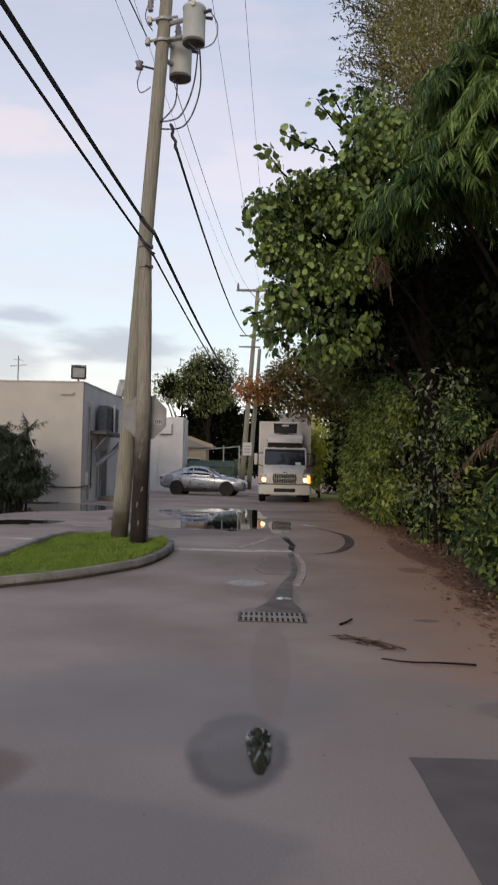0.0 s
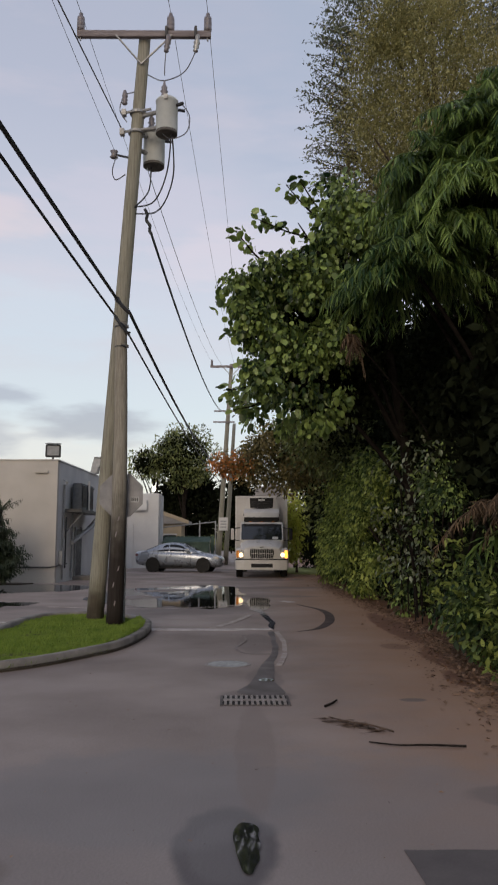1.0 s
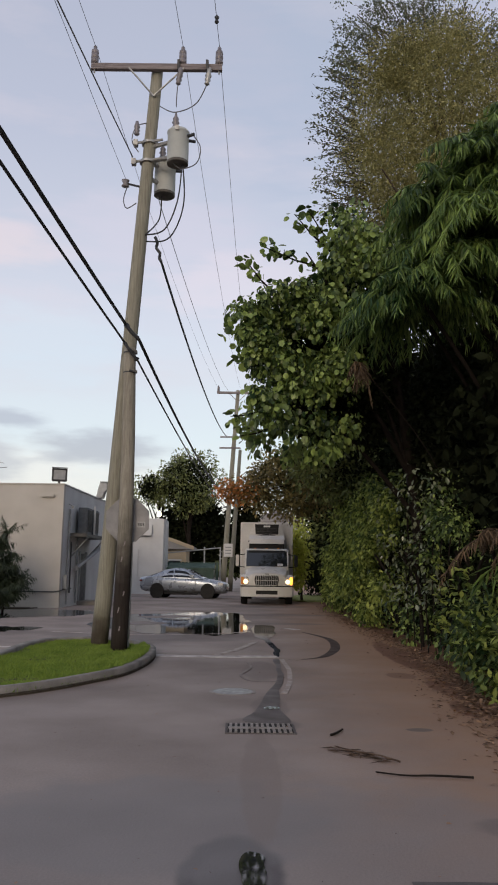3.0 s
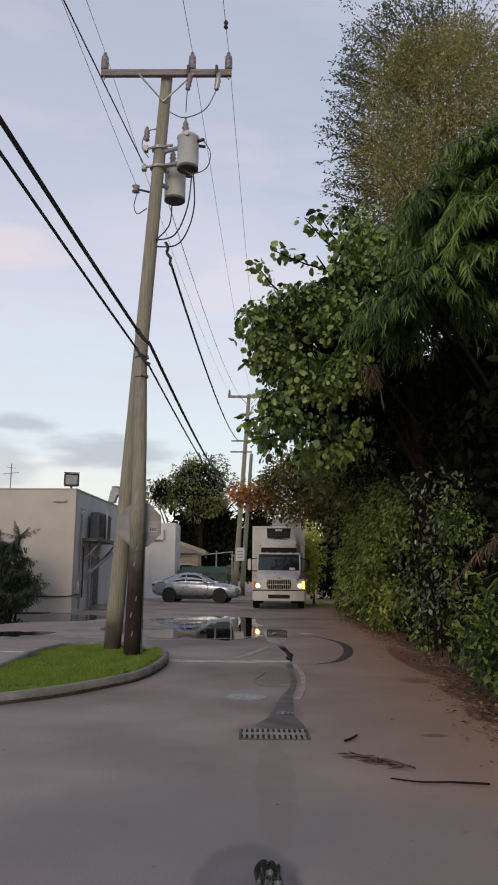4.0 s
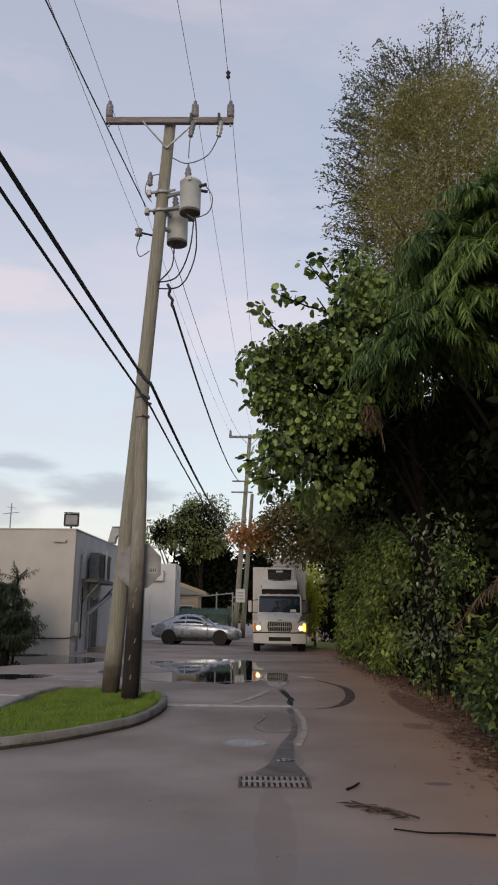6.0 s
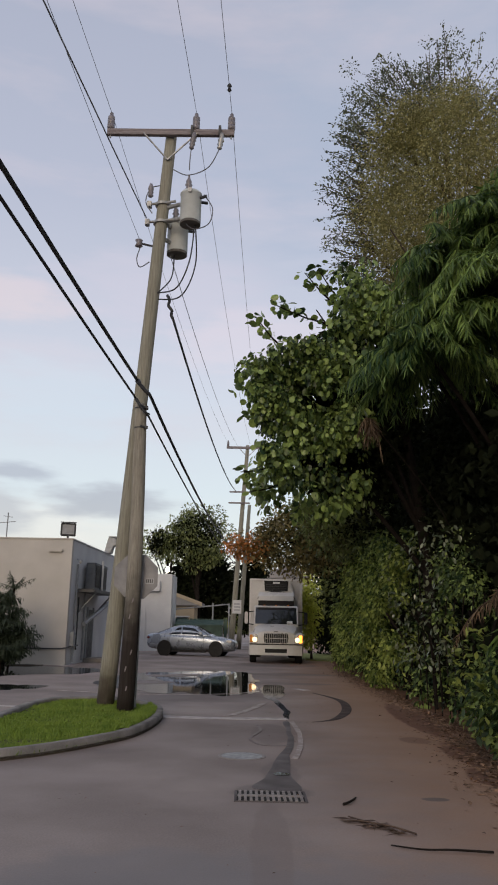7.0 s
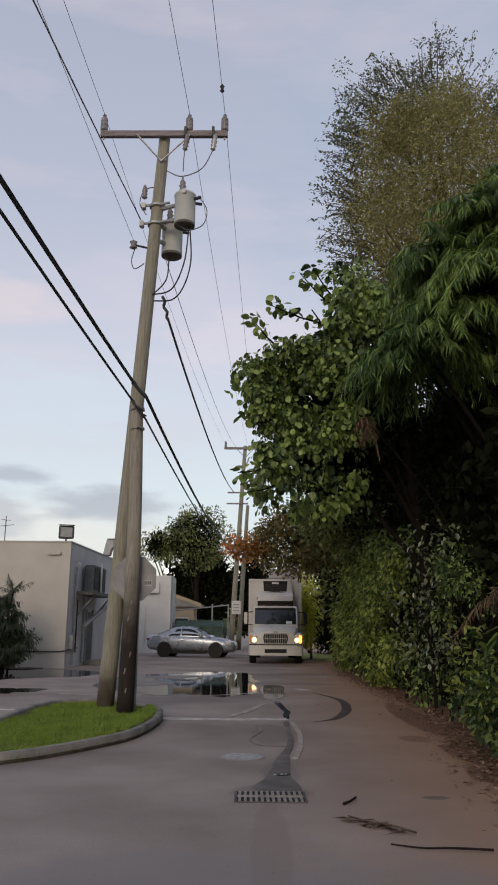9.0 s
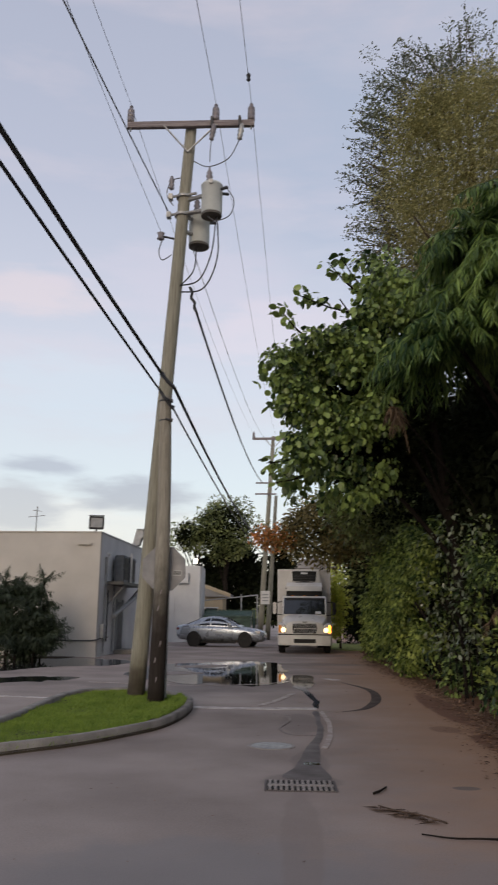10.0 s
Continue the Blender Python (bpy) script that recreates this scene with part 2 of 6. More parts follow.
M["transformer_dark"] = material("transformer_base", (0.11, 0.10, 0.085), (0.06, 0.055, 0.05), rough=0.6, scale=6, fine=40, bump=0.1)
M["cable"] = material("black_cable", (0.020, 0.020, 0.022), (0.012, 0.012, 0.014), rough=0.6, scale=20, fine=80, bump=0.1)
M["wire"] = material("aged_wire", (0.16, 0.16, 0.17), (0.10, 0.10, 0.11), rough=0.5, metal=0.4, scale=20, fine=80, bump=0)
M["stucco"] = material("cream_stucco", (0.52, 0.49, 0.45), (0.43, 0.405, 0.37), rough=0.9, scale=0.9, fine=45, bump=0.25, detail=9)
M["stucco_white"] = material("white_stucco", (0.62, 0.62, 0.61), (0.50, 0.50, 0.50), rough=0.9, scale=0.9, fine=45, bump=0.25, detail=9)
M["beige_wall"] = material("beige_wall", (0.46, 0.38, 0.27), (0.36, 0.30, 0.21), rough=0.9, scale=1, fine=30, bump=0.2)
M["roof_grey"] = material("roof_membrane", (0.32, 0.31, 0.30), (0.22, 0.21, 0.2), rough=0.9, scale=1, fine=30, bump=0.2)
M["dark_metal"] = material("dark_painted_metal", (0.035, 0.037, 0.042), (0.02, 0.02, 0.024), rough=0.5, scale=8, fine=40, bump=0.1)
M["condenser_blue"] = material("condenser_paint", (0.060, 0.078, 0.105), (0.035, 0.046, 0.062), rough=0.55, scale=6, fine=40, bump=0.1)
M["grey_metal"] = material("grey_metal", (0.33, 0.34, 0.35), (0.24, 0.25, 0.26), rough=0.55, metal=0.3, scale=6, fine=40, bump=0.08)
M["sign_back"] = material("aluminium_sign_back", (0.23, 0.23, 0.24), (0.18, 0.18, 0.19), rough=0.6, metal=0.4, scale=5, fine=40, bump=0.05)
M["white_paint"] = material("white_truck_paint", (0.60, 0.59, 0.57), (0.50, 0.49, 0.47), rough=0.35, scale=2, fine=30, bump=0.02, coat=0.2)
M["white_panel"] = material("white_box_panel", (0.58, 0.565, 0.54), (0.46, 0.445, 0.42), rough=0.5, scale=1.5, fine=30, bump=0.04)
M["black_plastic"] = material("black_plastic", (0.015, 0.015, 0.016), (0.010, 0.010, 0.010), spec=0.25, rough=0.6, scale=10, fine=60, bump=0.08)
# Near-black sinks stems and trunks into crown shade; fallen sticks are truly dark.
M["bark_dark"] = material("shaded_or_dark_bark", (0.022, 0.017, 0.014), (0.010, 0.008, 0.007), rough=0.9, scale=6, fine=40, bump=0.6, spec=0.1)
M["tail_red"] = material("tail_lamp_red", (0.16, 0.02, 0.02), (0.10, 0.012, 0.012), rough=0.3, scale=5, fine=10, bump=0)
M["chrome"] = material("dull_chrome", (0.40, 0.40, 0.41), (0.28, 0.28, 0.29), rough=0.3, metal=0.8, scale=6, fine=40, bump=0.02)
M["glass"] = material("dark_vehicle_glass", (0.020, 0.024, 0.028), (0.012, 0.014, 0.017), rough=0.07, scale=3, fine=30, bump=0, spec=0.8, rvar=0.03)
M["rubber"] = material("tyre_rubber", (0.014, 0.014, 0.014), (0.009, 0.009, 0.009), spec=0.15, rough=0.9, scale=8, fine=40, bump=0.2)
M["headlight"] = material("lit_headlight", (1.0, 0.78, 0.46), (1.0, 0.70, 0.36), rough=0.2, scale=5, fine=10, bump=0, glow=2.2)
M["signal"] = material("lit_amber_signal", (1.0, 0.36, 0.04), (1.0, 0.30, 0.03), rough=0.2, scale=5, fine=10, bump=0, glow=4.0)
M["amber"] = material("amber_lens", (0.75, 0.28, 0.03), (0.6, 0.2, 0.02), rough=0.25, scale=5, fine=10, bump=0)
M["lamp_glow"] = material("lit_wall_lamp", (1.0, 0.95, 0.72), (1.0, 0.9, 0.6), rough=0.3, scale=5, fine=10, bump=0, glow=7.0)
M["silver"] = material("silver_car_paint", (0.33, 0.37, 0.43), (0.31, 0.35, 0.41), rough=0.30, metal=0.5, scale=3, fine=200, bump=0.01, coat=0.5)
M["rim"] = material("dark_alloy", (0.035, 0.035, 0.038), (0.02, 0.02, 0.022), rough=0.4, metal=0.7, scale=8, fine=30, bump=0)
M["dumpster_green"] = material("dumpster_green", (0.030, 0.075, 0.055), (0.018, 0.045, 0.033), rough=0.55, scale=3, fine=30, bump=0.1)
M["bark"] = material("bark", (0.13, 0.10, 0.075), (0.06, 0.047, 0.037), rough=0.95, scale=4, fine=30, bump=0.9, stretch=(4, 4, 0.8))
M["iron"] = material("cast_iron", (0.33, 0.295, 0.27), (0.20, 0.175, 0.16), rough=0.6, metal=0.2, scale=15, fine=80, bump=0.3)
M["frond_fallen"] = material("fallen_frond", (0.15, 0.092, 0.058), (0.045, 0.028, 0.02), rough=0.85, scale=9, fine=40, bump=0.2, island=0.5)
M["void"] = material("drain_void", (0.006, 0.006, 0.006), (0.004, 0.004, 0.004), rough=0.95, scale=5, fine=20, bump=0)


def leaf_mat(name, base, second, rough=0.5, trans=0.25, spec=0.4, skew=1.0):
    return material(name, base, second, rough=rough, skew=skew, scale=0.7, fine=5, bump=0, island=0.7, trans=trans, spec=spec, detail=3)


M["leaf_grape"] = leaf_mat("sea_grape_leaf", (0.310, 0.410, 0.115), (0.020, 0.046, 0.016), rough=0.36, spec=0.4, skew=1.2)
M["leaf_palm"] = leaf_mat("palm_leaflet", (0.225, 0.325, 0.085), (0.018, 0.052, 0.015), rough=0.42, spec=0.32, skew=1.2)
M["leaf_olive"] = leaf_mat("olive_tree_leaf", (0.45, 0.425, 0.180), (0.225, 0.215, 0.095), rough=0.65, trans=0.4)
# The olive tree's leaf again, darkened as silhouette shade for boughs and rim.
M["leaf_tip_shaded"] = leaf_mat("shadowed_tip_leaf", (0.21, 0.235, 0.150), (0.10, 0.12, 0.085), rough=0.6)
M["leaf_hedge"] = leaf_mat("hedge_leaf", (0.32, 0.42, 0.120), (0.014, 0.034, 0.011), rough=0.45, spec=0.3, skew=2.3)
# Near-black base: deep crown shade is put into the leaf colour.
M["leaf_shade"] = leaf_mat("shade_black_leaf", (0.020, 0.025, 0.012), (0.009, 0.012, 0.006), rough=0.9, trans=0.05, spec=0.06)
M["leaf_far"] = leaf_mat("far_tree_leaf", (0.245, 0.275, 0.090), (0.050, 0.070, 0.026), rough=0.55)
M["leaf_orange"] = leaf_mat("turning_orange_leaf", (0.62, 0.22, 0.06), (0.26, 0.16, 0.05), rough=0.6)
M["leaf_brown"] = leaf_mat("olive_brown_leaf", (0.27, 0.215, 0.080), (0.060, 0.062, 0.028), rough=0.6)
M["leaf_lime"] = leaf_mat("lime_leaf", (0.78, 0.78, 0.18), (0.45, 0.50, 0.09), rough=0.5, trans=0.5)
M["leaf_frond_dry"] = leaf_mat("dry_frond", (0.24, 0.165, 0.10), (0.07, 0.048, 0.032), rough=0.8)
M["leaf_dusk"] = leaf_mat("dark_palm_leaf", (0.055, 0.075, 0.040), (0.022, 0.032, 0.018), rough=0.5)
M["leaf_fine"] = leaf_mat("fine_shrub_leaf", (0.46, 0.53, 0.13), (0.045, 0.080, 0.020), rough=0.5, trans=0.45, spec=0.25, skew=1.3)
M["leaf_vine"] = leaf_mat("glossy_vine_leaf", (0.26, 0.29, 0.19), (0.06, 0.085, 0.045), rough=0.28, trans=0.15, spec=0.6)


# ---- building tools ----
def part(name, bm, mat, parent=None, label="", kind="", smooth=False):
    me = bpy.data.meshes.new(name)
    bm.normal_update()
    bm.to_mesh(me)
    bm.free()
    if smooth:
        me.shade_smooth()
    me.materials.append(M[mat])
    ob = new(name, me)
    ob.parent = parent
    return tagged(ob, label, kind=kind)


def thing(name, at, label, category, group="", kind=""):
    ob = new(name)
    ob.matrix_basis = at
    return tagged(ob, label, category, group, kind)


def box(x0, x1, y0, y1, z0, z1, bevel=0.0, bm=None):
    bm = bm or bmesh.new()
    m = Matrix.Translation(((x0 + x1) / 2, (y0 + y1) / 2, (z0 + z1) / 2)) @ Matrix.Diagonal((x1 - x0, y1 - y0, z1 - z0, 1))
    g = bmesh.ops.create_cube(bm, size=1, matrix=m)
    if bevel:
        ed = list({e for v in g["verts"] for e in v.link_edges})
        bmesh.ops.bevel(bm, geom=ed, offset=bevel, segments=2, affect="EDGES", clamp_overlap=True)
    return bm


def rod(p0, p1, r0, r1=None, seg=12, bm=None, cap=True):
    bm = bm or bmesh.new()
    p0, p1 = Vector(p0), Vector(p1)
    d = p1 - p0
    m = Matrix.Translation((p0 + p1) / 2) @ d.to_track_quat("Z", "Y").to_matrix().to_4x4()
    bmesh.ops.create_cone(bm, cap_ends=cap, segments=seg, radius1=r0, radius2=r0 if r1 is None else r1, depth=d.length, matrix=m)
    return bm


def sweep(pts, radii, seg=8, bm=None):
    """A tube through points, one radius or one for each point."""
    bm = bm or bmesh.new()
    pts = [Vector(p) for p in pts]
    if not hasattr(radii, "__len__"):
        radii = [radii] * len(pts)
    rings = []
    for i, p in enumerate(pts):
        d = (pts[min(i + 1, len(pts) - 1)] - pts[max(i - 1, 0)]).normalized()
        q = d.to_track_quat("Z", "Y")
        rings.append([bm.verts.new(p + q @ Vector((radii[i] * math.cos(a), radii[i] * math.sin(a), 0))) for a in (2 * math.pi * k / seg for k in range(seg))])
    for a, b in zip(rings, rings[1:]):
        for k in range(seg):
            bm.faces.new((a[k], a[(k + 1) % seg], b[(k + 1) % seg], b[k]))
    bm.faces.new(rings[0][::-1])
    bm.faces.new(rings[-1])
    return bm


def lathe(prof, seg=20, bm=None, m=Matrix()):
    """A solid of revolution round z from (radius, height) pairs."""
    bm = bm or bmesh.new()
    rings = [[bm.verts.new(m @ Vector((r * math.cos(a), r * math.sin(a), z))) for a in (2 * math.pi * k / seg for k in range(seg))] for r, z in prof]
    for a, b in zip(rings, rings[1:]):
        for k in range(seg):
            bm.faces.new((a[k], a[(k + 1) % seg], b[(k + 1) % seg], b[k]))
    bm.faces.new(rings[0][::-1])
    bm.faces.new(rings[-1])
    return bm


def extrude(outline, lo, hi, axis="x", bevel=0.0, bm=None):
    """A prism: a 2D outline in the other two axes, from lo to hi along axis."""
    bm = bm or bmesh.new()

    def co(u, v, w):
        return {"x": (w, u, v), "y": (u, w, v), "z": (u, v, w)}[axis]
    a = [bm.verts.new(co(u, v, lo)) for u, v in outline]
    b = [bm.verts.new(co(u, v, hi)) for u, v in outline]
    n = len(outline)
    fs = [bm.faces.new(a), bm.faces.new(b[::-1])]
    for i in range(n):
        fs.append(bm.faces.new((a[i], b[i], b[(i + 1) % n], a[(i + 1) % n])))
    bmesh.ops.recalc_face_normals(bm, faces=fs)
    if bevel:
        ed = list({e for f in fs[:2] for e in f.edges})
        bmesh.ops.bevel(bm, geom=ed, offset=bevel, segments=2, affect="EDGES", clamp_overlap=True)
    return bm


def spline(ctrl, n=8, closed=False):
    """Catmull-Rom points through a few control points."""
    c = [Vector(p) for p in ctrl]
    out = []
    for i in range(len(c) if closed else len(c) - 1):
        p = [c[(i + k) % len(c)] if closed else c[max(0, min(len(c) - 1, i + k))] for k in (-1, 0, 1, 2)]
        for s in range(n):
            t = s / n
            out.append(0.5 * (2 * p[1] + (p[2] - p[0]) * t + (2 * p[0] - 5 * p[1] + 4 * p[2] - p[3]) * t * t + (3 * p[1] - p[0] - 3 * p[2] + p[3]) * t ** 3))
    if not closed:
        out.append(c[-1])
    return out


def sheet(name, outline, z, mat, label, category, rag=0.0, kind="structure", seed=0, thick=0.003, fine=1.0, straight=False):
    """A thin film or patch on the ground inside a smooth outline with a ragged rim."""
    pts = spline([(x, y, 0) for x, y in outline], 10, True)
    if straight:
        ends = [Vector((x, y, 0)) for x, y in outline]
        pts = [a.lerp(b, k / 10) for a, b in zip(ends, ends[1:] + ends[:1]) for k in range(10)]
    out = []
    for i, p in enumerate(pts):
        k = noise.noise(Vector((p.x * 3.1 * fine, p.y * 1.6 * fine, seed * 7.3))) * rag
        q = noise.noise(Vector((p.x * 3.1 * fine, p.y * 1.6 * fine, seed * 7.3 + 40))) * rag
        out.append((p.x + k, p.y + q * 1.8))
    bm = extrude(out, z - thick, z, "z")
    return tagged(part(name, bm, mat, None, label, kind), category=category)


def rebase(t, x, y):
    """Sets a thing's origin on the ground at (x, y), its parts staying where they are."""
    t.location = (x, y, 0)
    for c in t.children:
        c.location = (-x, -y, 0)
    return t


# leaf shapes: corner lists in leaf space (along y, face to z)
ROUND = ([(0, 0, 0), (0.24, 0.06, 0.03), (0.42, 0.38, 0.10), (0.36, 0.74, 0.07), (0, 1, -0.05), (-0.36, 0.74, 0.07), (-0.42, 0.38, 0.10), (-0.24, 0.06, 0.03)], [(0, 1, 2, 3, 4), (0, 4, 5, 6, 7)])
OVAL = ([(0, 0, 0), (0.20, 0.24, 0.05), (0.25, 0.56, 0.06), (0, 1, -0.04), (-0.25, 0.56, 0.06), (-0.20, 0.24, 0.05)], [(0, 1, 2, 3), (0, 3, 4, 5)])
BLADE = ([(0, 0, 0), (0.06, 0.35, 0.0), (0, 1, -0.12), (-0.06, 0.35, 0.0)], [(0, 1, 2), (0, 2, 3)])


def leaves(name, pos, axis, size, shape, mat, parent, label="", roll=1.0, kind="stuff", rng=None):
    """Many leaves in one mesh: at pos, each growing along its axis, with its own size and roll."""
    rng = rng or np.random.default_rng(1)
    pos, axis = np.asarray(pos, float), np.asarray(axis, float)
    n = len(pos)
    y = axis / np.maximum(np.linalg.norm(axis, axis=1, keepdims=True), 1e-6)
    up = np.tile([0.0, 0.0, 1.0], (n, 1)) + rng.normal(0, 0.45 * roll, (n, 3))
    x = np.cross(y, up)
    x /= np.maximum(np.linalg.norm(x, axis=1, keepdims=True), 1e-6)
    z = np.cross(x, y)
    v, f = np.array(shape[0], float), shape[1]
    s = np.asarray(size, float).reshape(-1, 1, 1) * np.ones((n, 1, 1))
    co = pos[:, None, :] + s * (v[None, :, 0:1] * x[:, None, :] + v[None, :, 1:2] * y[:, None, :] + v[None, :, 2:3] * z[:, None, :])
    k = len(f[0])
    idx = (np.array(f)[None] + (np.arange(n) * len(v))[:, None, None]).reshape(-1)
    me = bpy.data.meshes.new(name)
    me.vertices.add(n * len(v))
    me.vertices.foreach_set("co", co.reshape(-1))
    nf = n * len(f)
    me.loops.add(nf * k)
    me.loops.foreach_set("vertex_index", idx)
    me.polygons.add(nf)
    me.polygons.foreach_set("loop_start", np.arange(nf) * k)
    me.polygons.foreach_set("loop_total", np.full(nf, k))
    me.update(calc_edges=True)
    me.materials.append(M[mat])
    ob = new(name, me)
    ob.parent = parent
    return tagged(ob, label, kind=kind)


def clumps(rng, centres, radii, per, droop=0.3, hollow=0.55):
    """Leaf places on the shells of round clumps, growing outwards and down."""
    p, a = [], []
    for c, r in zip(centres, radii):
        n = max(4, int(per * r * r))
        d = rng.normal(size=(n, 3))
        d /= np.linalg.norm(d, axis=1, keepdims=True)
        rad = r * (hollow + (1 - hollow) * rng.random((n, 1)) ** 0.6) * np.array([[1, 1, 0.8]])
        p.append(np.asarray(c) + d * rad)
        a.append(d + rng.normal(0, 0.5, (n, 3)) + np.array([[0, 0, -droop]]))
    return np.vstack(p), np.vstack(a)


def in_ellipsoid(rng, n, c, r, shell=0.0):
    d = rng.normal(size=(n, 3))
    d /= np.linalg.norm(d, axis=1, keepdims=True)
    k = (shell ** 3 + (1 - shell ** 3) * rng.random((n, 1))) ** (1 / 3)
    return np.asarray(c) + d * k * np.asarray(r)


def trunk_mesh(base, top, r0, r1, bend, rng, limbs=()):
    pts = [Vector(base).lerp(Vector(top), t) + Vector((bend * math.sin(3 * t + 1), bend * math.cos(4 * t), 0)) * t for t in np.linspace(0, 1, 9)]
    bm = sweep(pts, [r0 * (1.35 if i == 0 else 1) * (1 - i / 8) + r1 * i / 8 for i in range(9)], 10)
    for t, tip, r in limbs:
        s = pts[int(t * 8)]
        tip = Vector(tip)
        mid = s.lerp(tip, 0.5) + Vector((0, 0, 0.12 * (tip - s).length))
        sweep(spline([s, mid, tip], 4), list(np.linspace(r, r * 0.25, 9)), 7, bm)
    return bm


# ---- ground ----
def ground():
    bm = bmesh.new()
    bmesh.ops.create_grid(bm, x_segments=2, y_segments=2, size=1500)
    tagged(part("ground", bm, "asphalt", None, "worn brown-grey asphalt alley with damp stains and a painted truck shadow", "structure"), category="ground")


ground()
sheet("puddle", [(-4.4, 22.0), (-4.6, 25.0), (-4.17, 27.3), (-3.5, 28.0), (-2.7, 29.0), (-1.9, 29.6), (-1.1, 29.6), (-0.35, 28.4), (-0.10, 25.5), (-0.08, 20.7), (-0.6, 19.8), (-0.83, 19.4), (-1.46, 19.7), (-2.0, 20.1), (-2.43, 19.65), (-3.1, 20.6)], 0.007, "water", "wide shallow rain puddle reflecting the sky", "puddle", 0.22, seed=1)
sheet("dry_shoal", [(-3.9, 23.2), (-3.2, 24.0), (-2.5, 23.3), (-2.9, 22.6), (-3.6, 22.4)], 0.011, "damp", "damp asphalt rising out of the puddle", "asphalt", 0.2, seed=21)
sheet("dry_shoal", [(-3.6, 26.4), (-2.7, 27.3), (-1.9, 27.2), (-2.4, 26.3), (-3.0, 25.8)], 0.011, "damp", "damp asphalt rising out of the puddle", "asphalt", 0.25, seed=22)
sheet("puddle", [(0.10, 19.6), (0.08, 22.9), (0.62, 23.0), (0.58, 19.8), (0.42, 18.8), (0.55, 17.4), (0.58, 15.8), (0.53, 14.9), (0.46, 15.0), (0.46, 16.2), (0.34, 18.0)], 0.007, "water", "narrow wet puddle trickling along the alley", "puddle", 0.06, seed=2)
sheet("wet_streak", [(0.43, 14.5), (0.45, 13.3), (0.37, 11.5), (0.25, 10.8), (0.13, 9.85), (0.06, 9.35), (-0.05, 8.70), (0.44, 8.66), (0.37, 9.5), (0.40, 10.8), (0.48, 11.5), (0.525, 13.4), (0.54, 14.5)], 0.005, "wet", "dark wet streak running into the drain", "wet streak", 0.035, seed=25, fine=0.8)
sheet("puddle", [(0.17, 9.50), (0.22, 9.62), (0.33, 9.60), (0.345, 9.48), (0.25, 9.44)], 0.008, "water", "tiny bright puddle before the drain", "puddle", 0.02, seed=26, fine=3)
sheet("puddle", [(-9.5, 19.8), (-8.0, 20.6), (-6.4, 21.4), (-5.5, 21.1), (-5.9, 20.0), (-7.4, 19.2)], 0.007, "water", "shallow puddle beside the lawn", "puddle", 0.25, seed=27)
sheet("puddle", [(-16, 23.5), (-15, 29.5), (-9.0, 30.2), (-6.0, 29.4), (-5.6, 26.6), (-7.4, 25.2), (-8.6, 23.0), (-12, 22.4)], 0.007, "water", "long puddle in front of the cream building", "puddle", 0.3, seed=3)
sheet("puddle", [(-0.04, 4.71), (0.08, 4.76), (0.1, 4.43), (0.07, 4.1), (0.02, 4.13), (-0.02, 4.28)], 0.009, "water", "small bright puddle in a dip of the asphalt", "puddle", 0.02, seed=6, fine=4, thick=0.002)
sheet("asphalt_patch", [(0.86, 4.39), (2.3, 4.42), (2.5, 2.5), (0.93, 2.5), (0.89, 3.4)], 0.005, "asphalt_patch", "darker repair patch in the asphalt", "asphalt patch", 0.02, seed=7, straight=True)


def tyre_mark():
    c = spline([(1.35, 20.9, 0), (1.85, 19.0, 0), (1.80, 16.9, 0), (1.42, 15.2, 0), (0.95, 14.6, 0)], 8)
    w = [0.02 + 0.10 * math.sin(math.pi * i / (len(c) - 1)) for i in range(len(c))]
    out = [(p.x - k, p.y) for p, k in zip(c, w)] + [(p.x + k * 0.7, p.y) for p, k in zip(c[::-1], w[::-1])]
    tagged(part("tyre_mark", extrude(out, 0.002, 0.005, "z"), "rubber_mark", None, "dark curved tyre mark on the asphalt", "structure"), category="tyre mark")


tyre_mark()


def painted(name, pts, w, label, mat="paint_line"):
    c = spline([(x, y, 0) for x, y in pts], 8)
    out = []
    for s in (-1, 1):
        row = []
        for i, p in enumerate(c):
            d = (c[min(i + 1, len(c) - 1)] - c[max(i - 1, 0)]).normalized()
            k = w / 2 * (1 + 0.35 * noise.noise(p * 2.3 + Vector((0, 0, s * 9))))
            row.append((p.x - s * d.y * k, p.y + s * d.x * k))
        out += row if s < 0 else row[::-1]
    tagged(part(name, extrude(out, 0.003, 0.008, "z"), mat, None, label, "structure"), category="road marking")


painted("stop_line", [(-1.85, 14.9), (-0.6, 14.85), (0.50, 15.0)], 0.30, "worn white stop line painted across the lane")
painted("damp_ring", [(-0.05, 14.1), (0.02, 13.3), (-0.13, 12.4), (0.02, 11.75), (0.40, 11.7)], 0.045, "thin damp line of dried-up water", "damp")
painted("painted_arc", [(0.57, 14.58), (0.63, 13.07), (0.56, 11.48), (0.45, 10.61)], 0.075, "faint worn paint along the drain", "paint_faint")
painted("painted_arc", [(-0.64, 15.13), (-0.28, 16.1), (-0.04, 17.15), (0.10, 17.9)], 0.14, "faint white painted arc on asphalt", "paint_faint")
painted("painted_dash", [(0.96, 22.09), (1.27, 21.61)], 0.25, "short worn white dash on the asphalt")
painted("painted_line", [(-6.4, 16.3), (-5.2, 16.15), (-4.3, 15.9)], 0.16, "pale worn line beside the lawn")
painted("painted_line", [(-4.9, 19.9), (-2.6, 19.4), (-0.9, 19.9), (-0.2, 20.6)], 0.10, "faint pale edge line beside the puddle", "paint_faint")


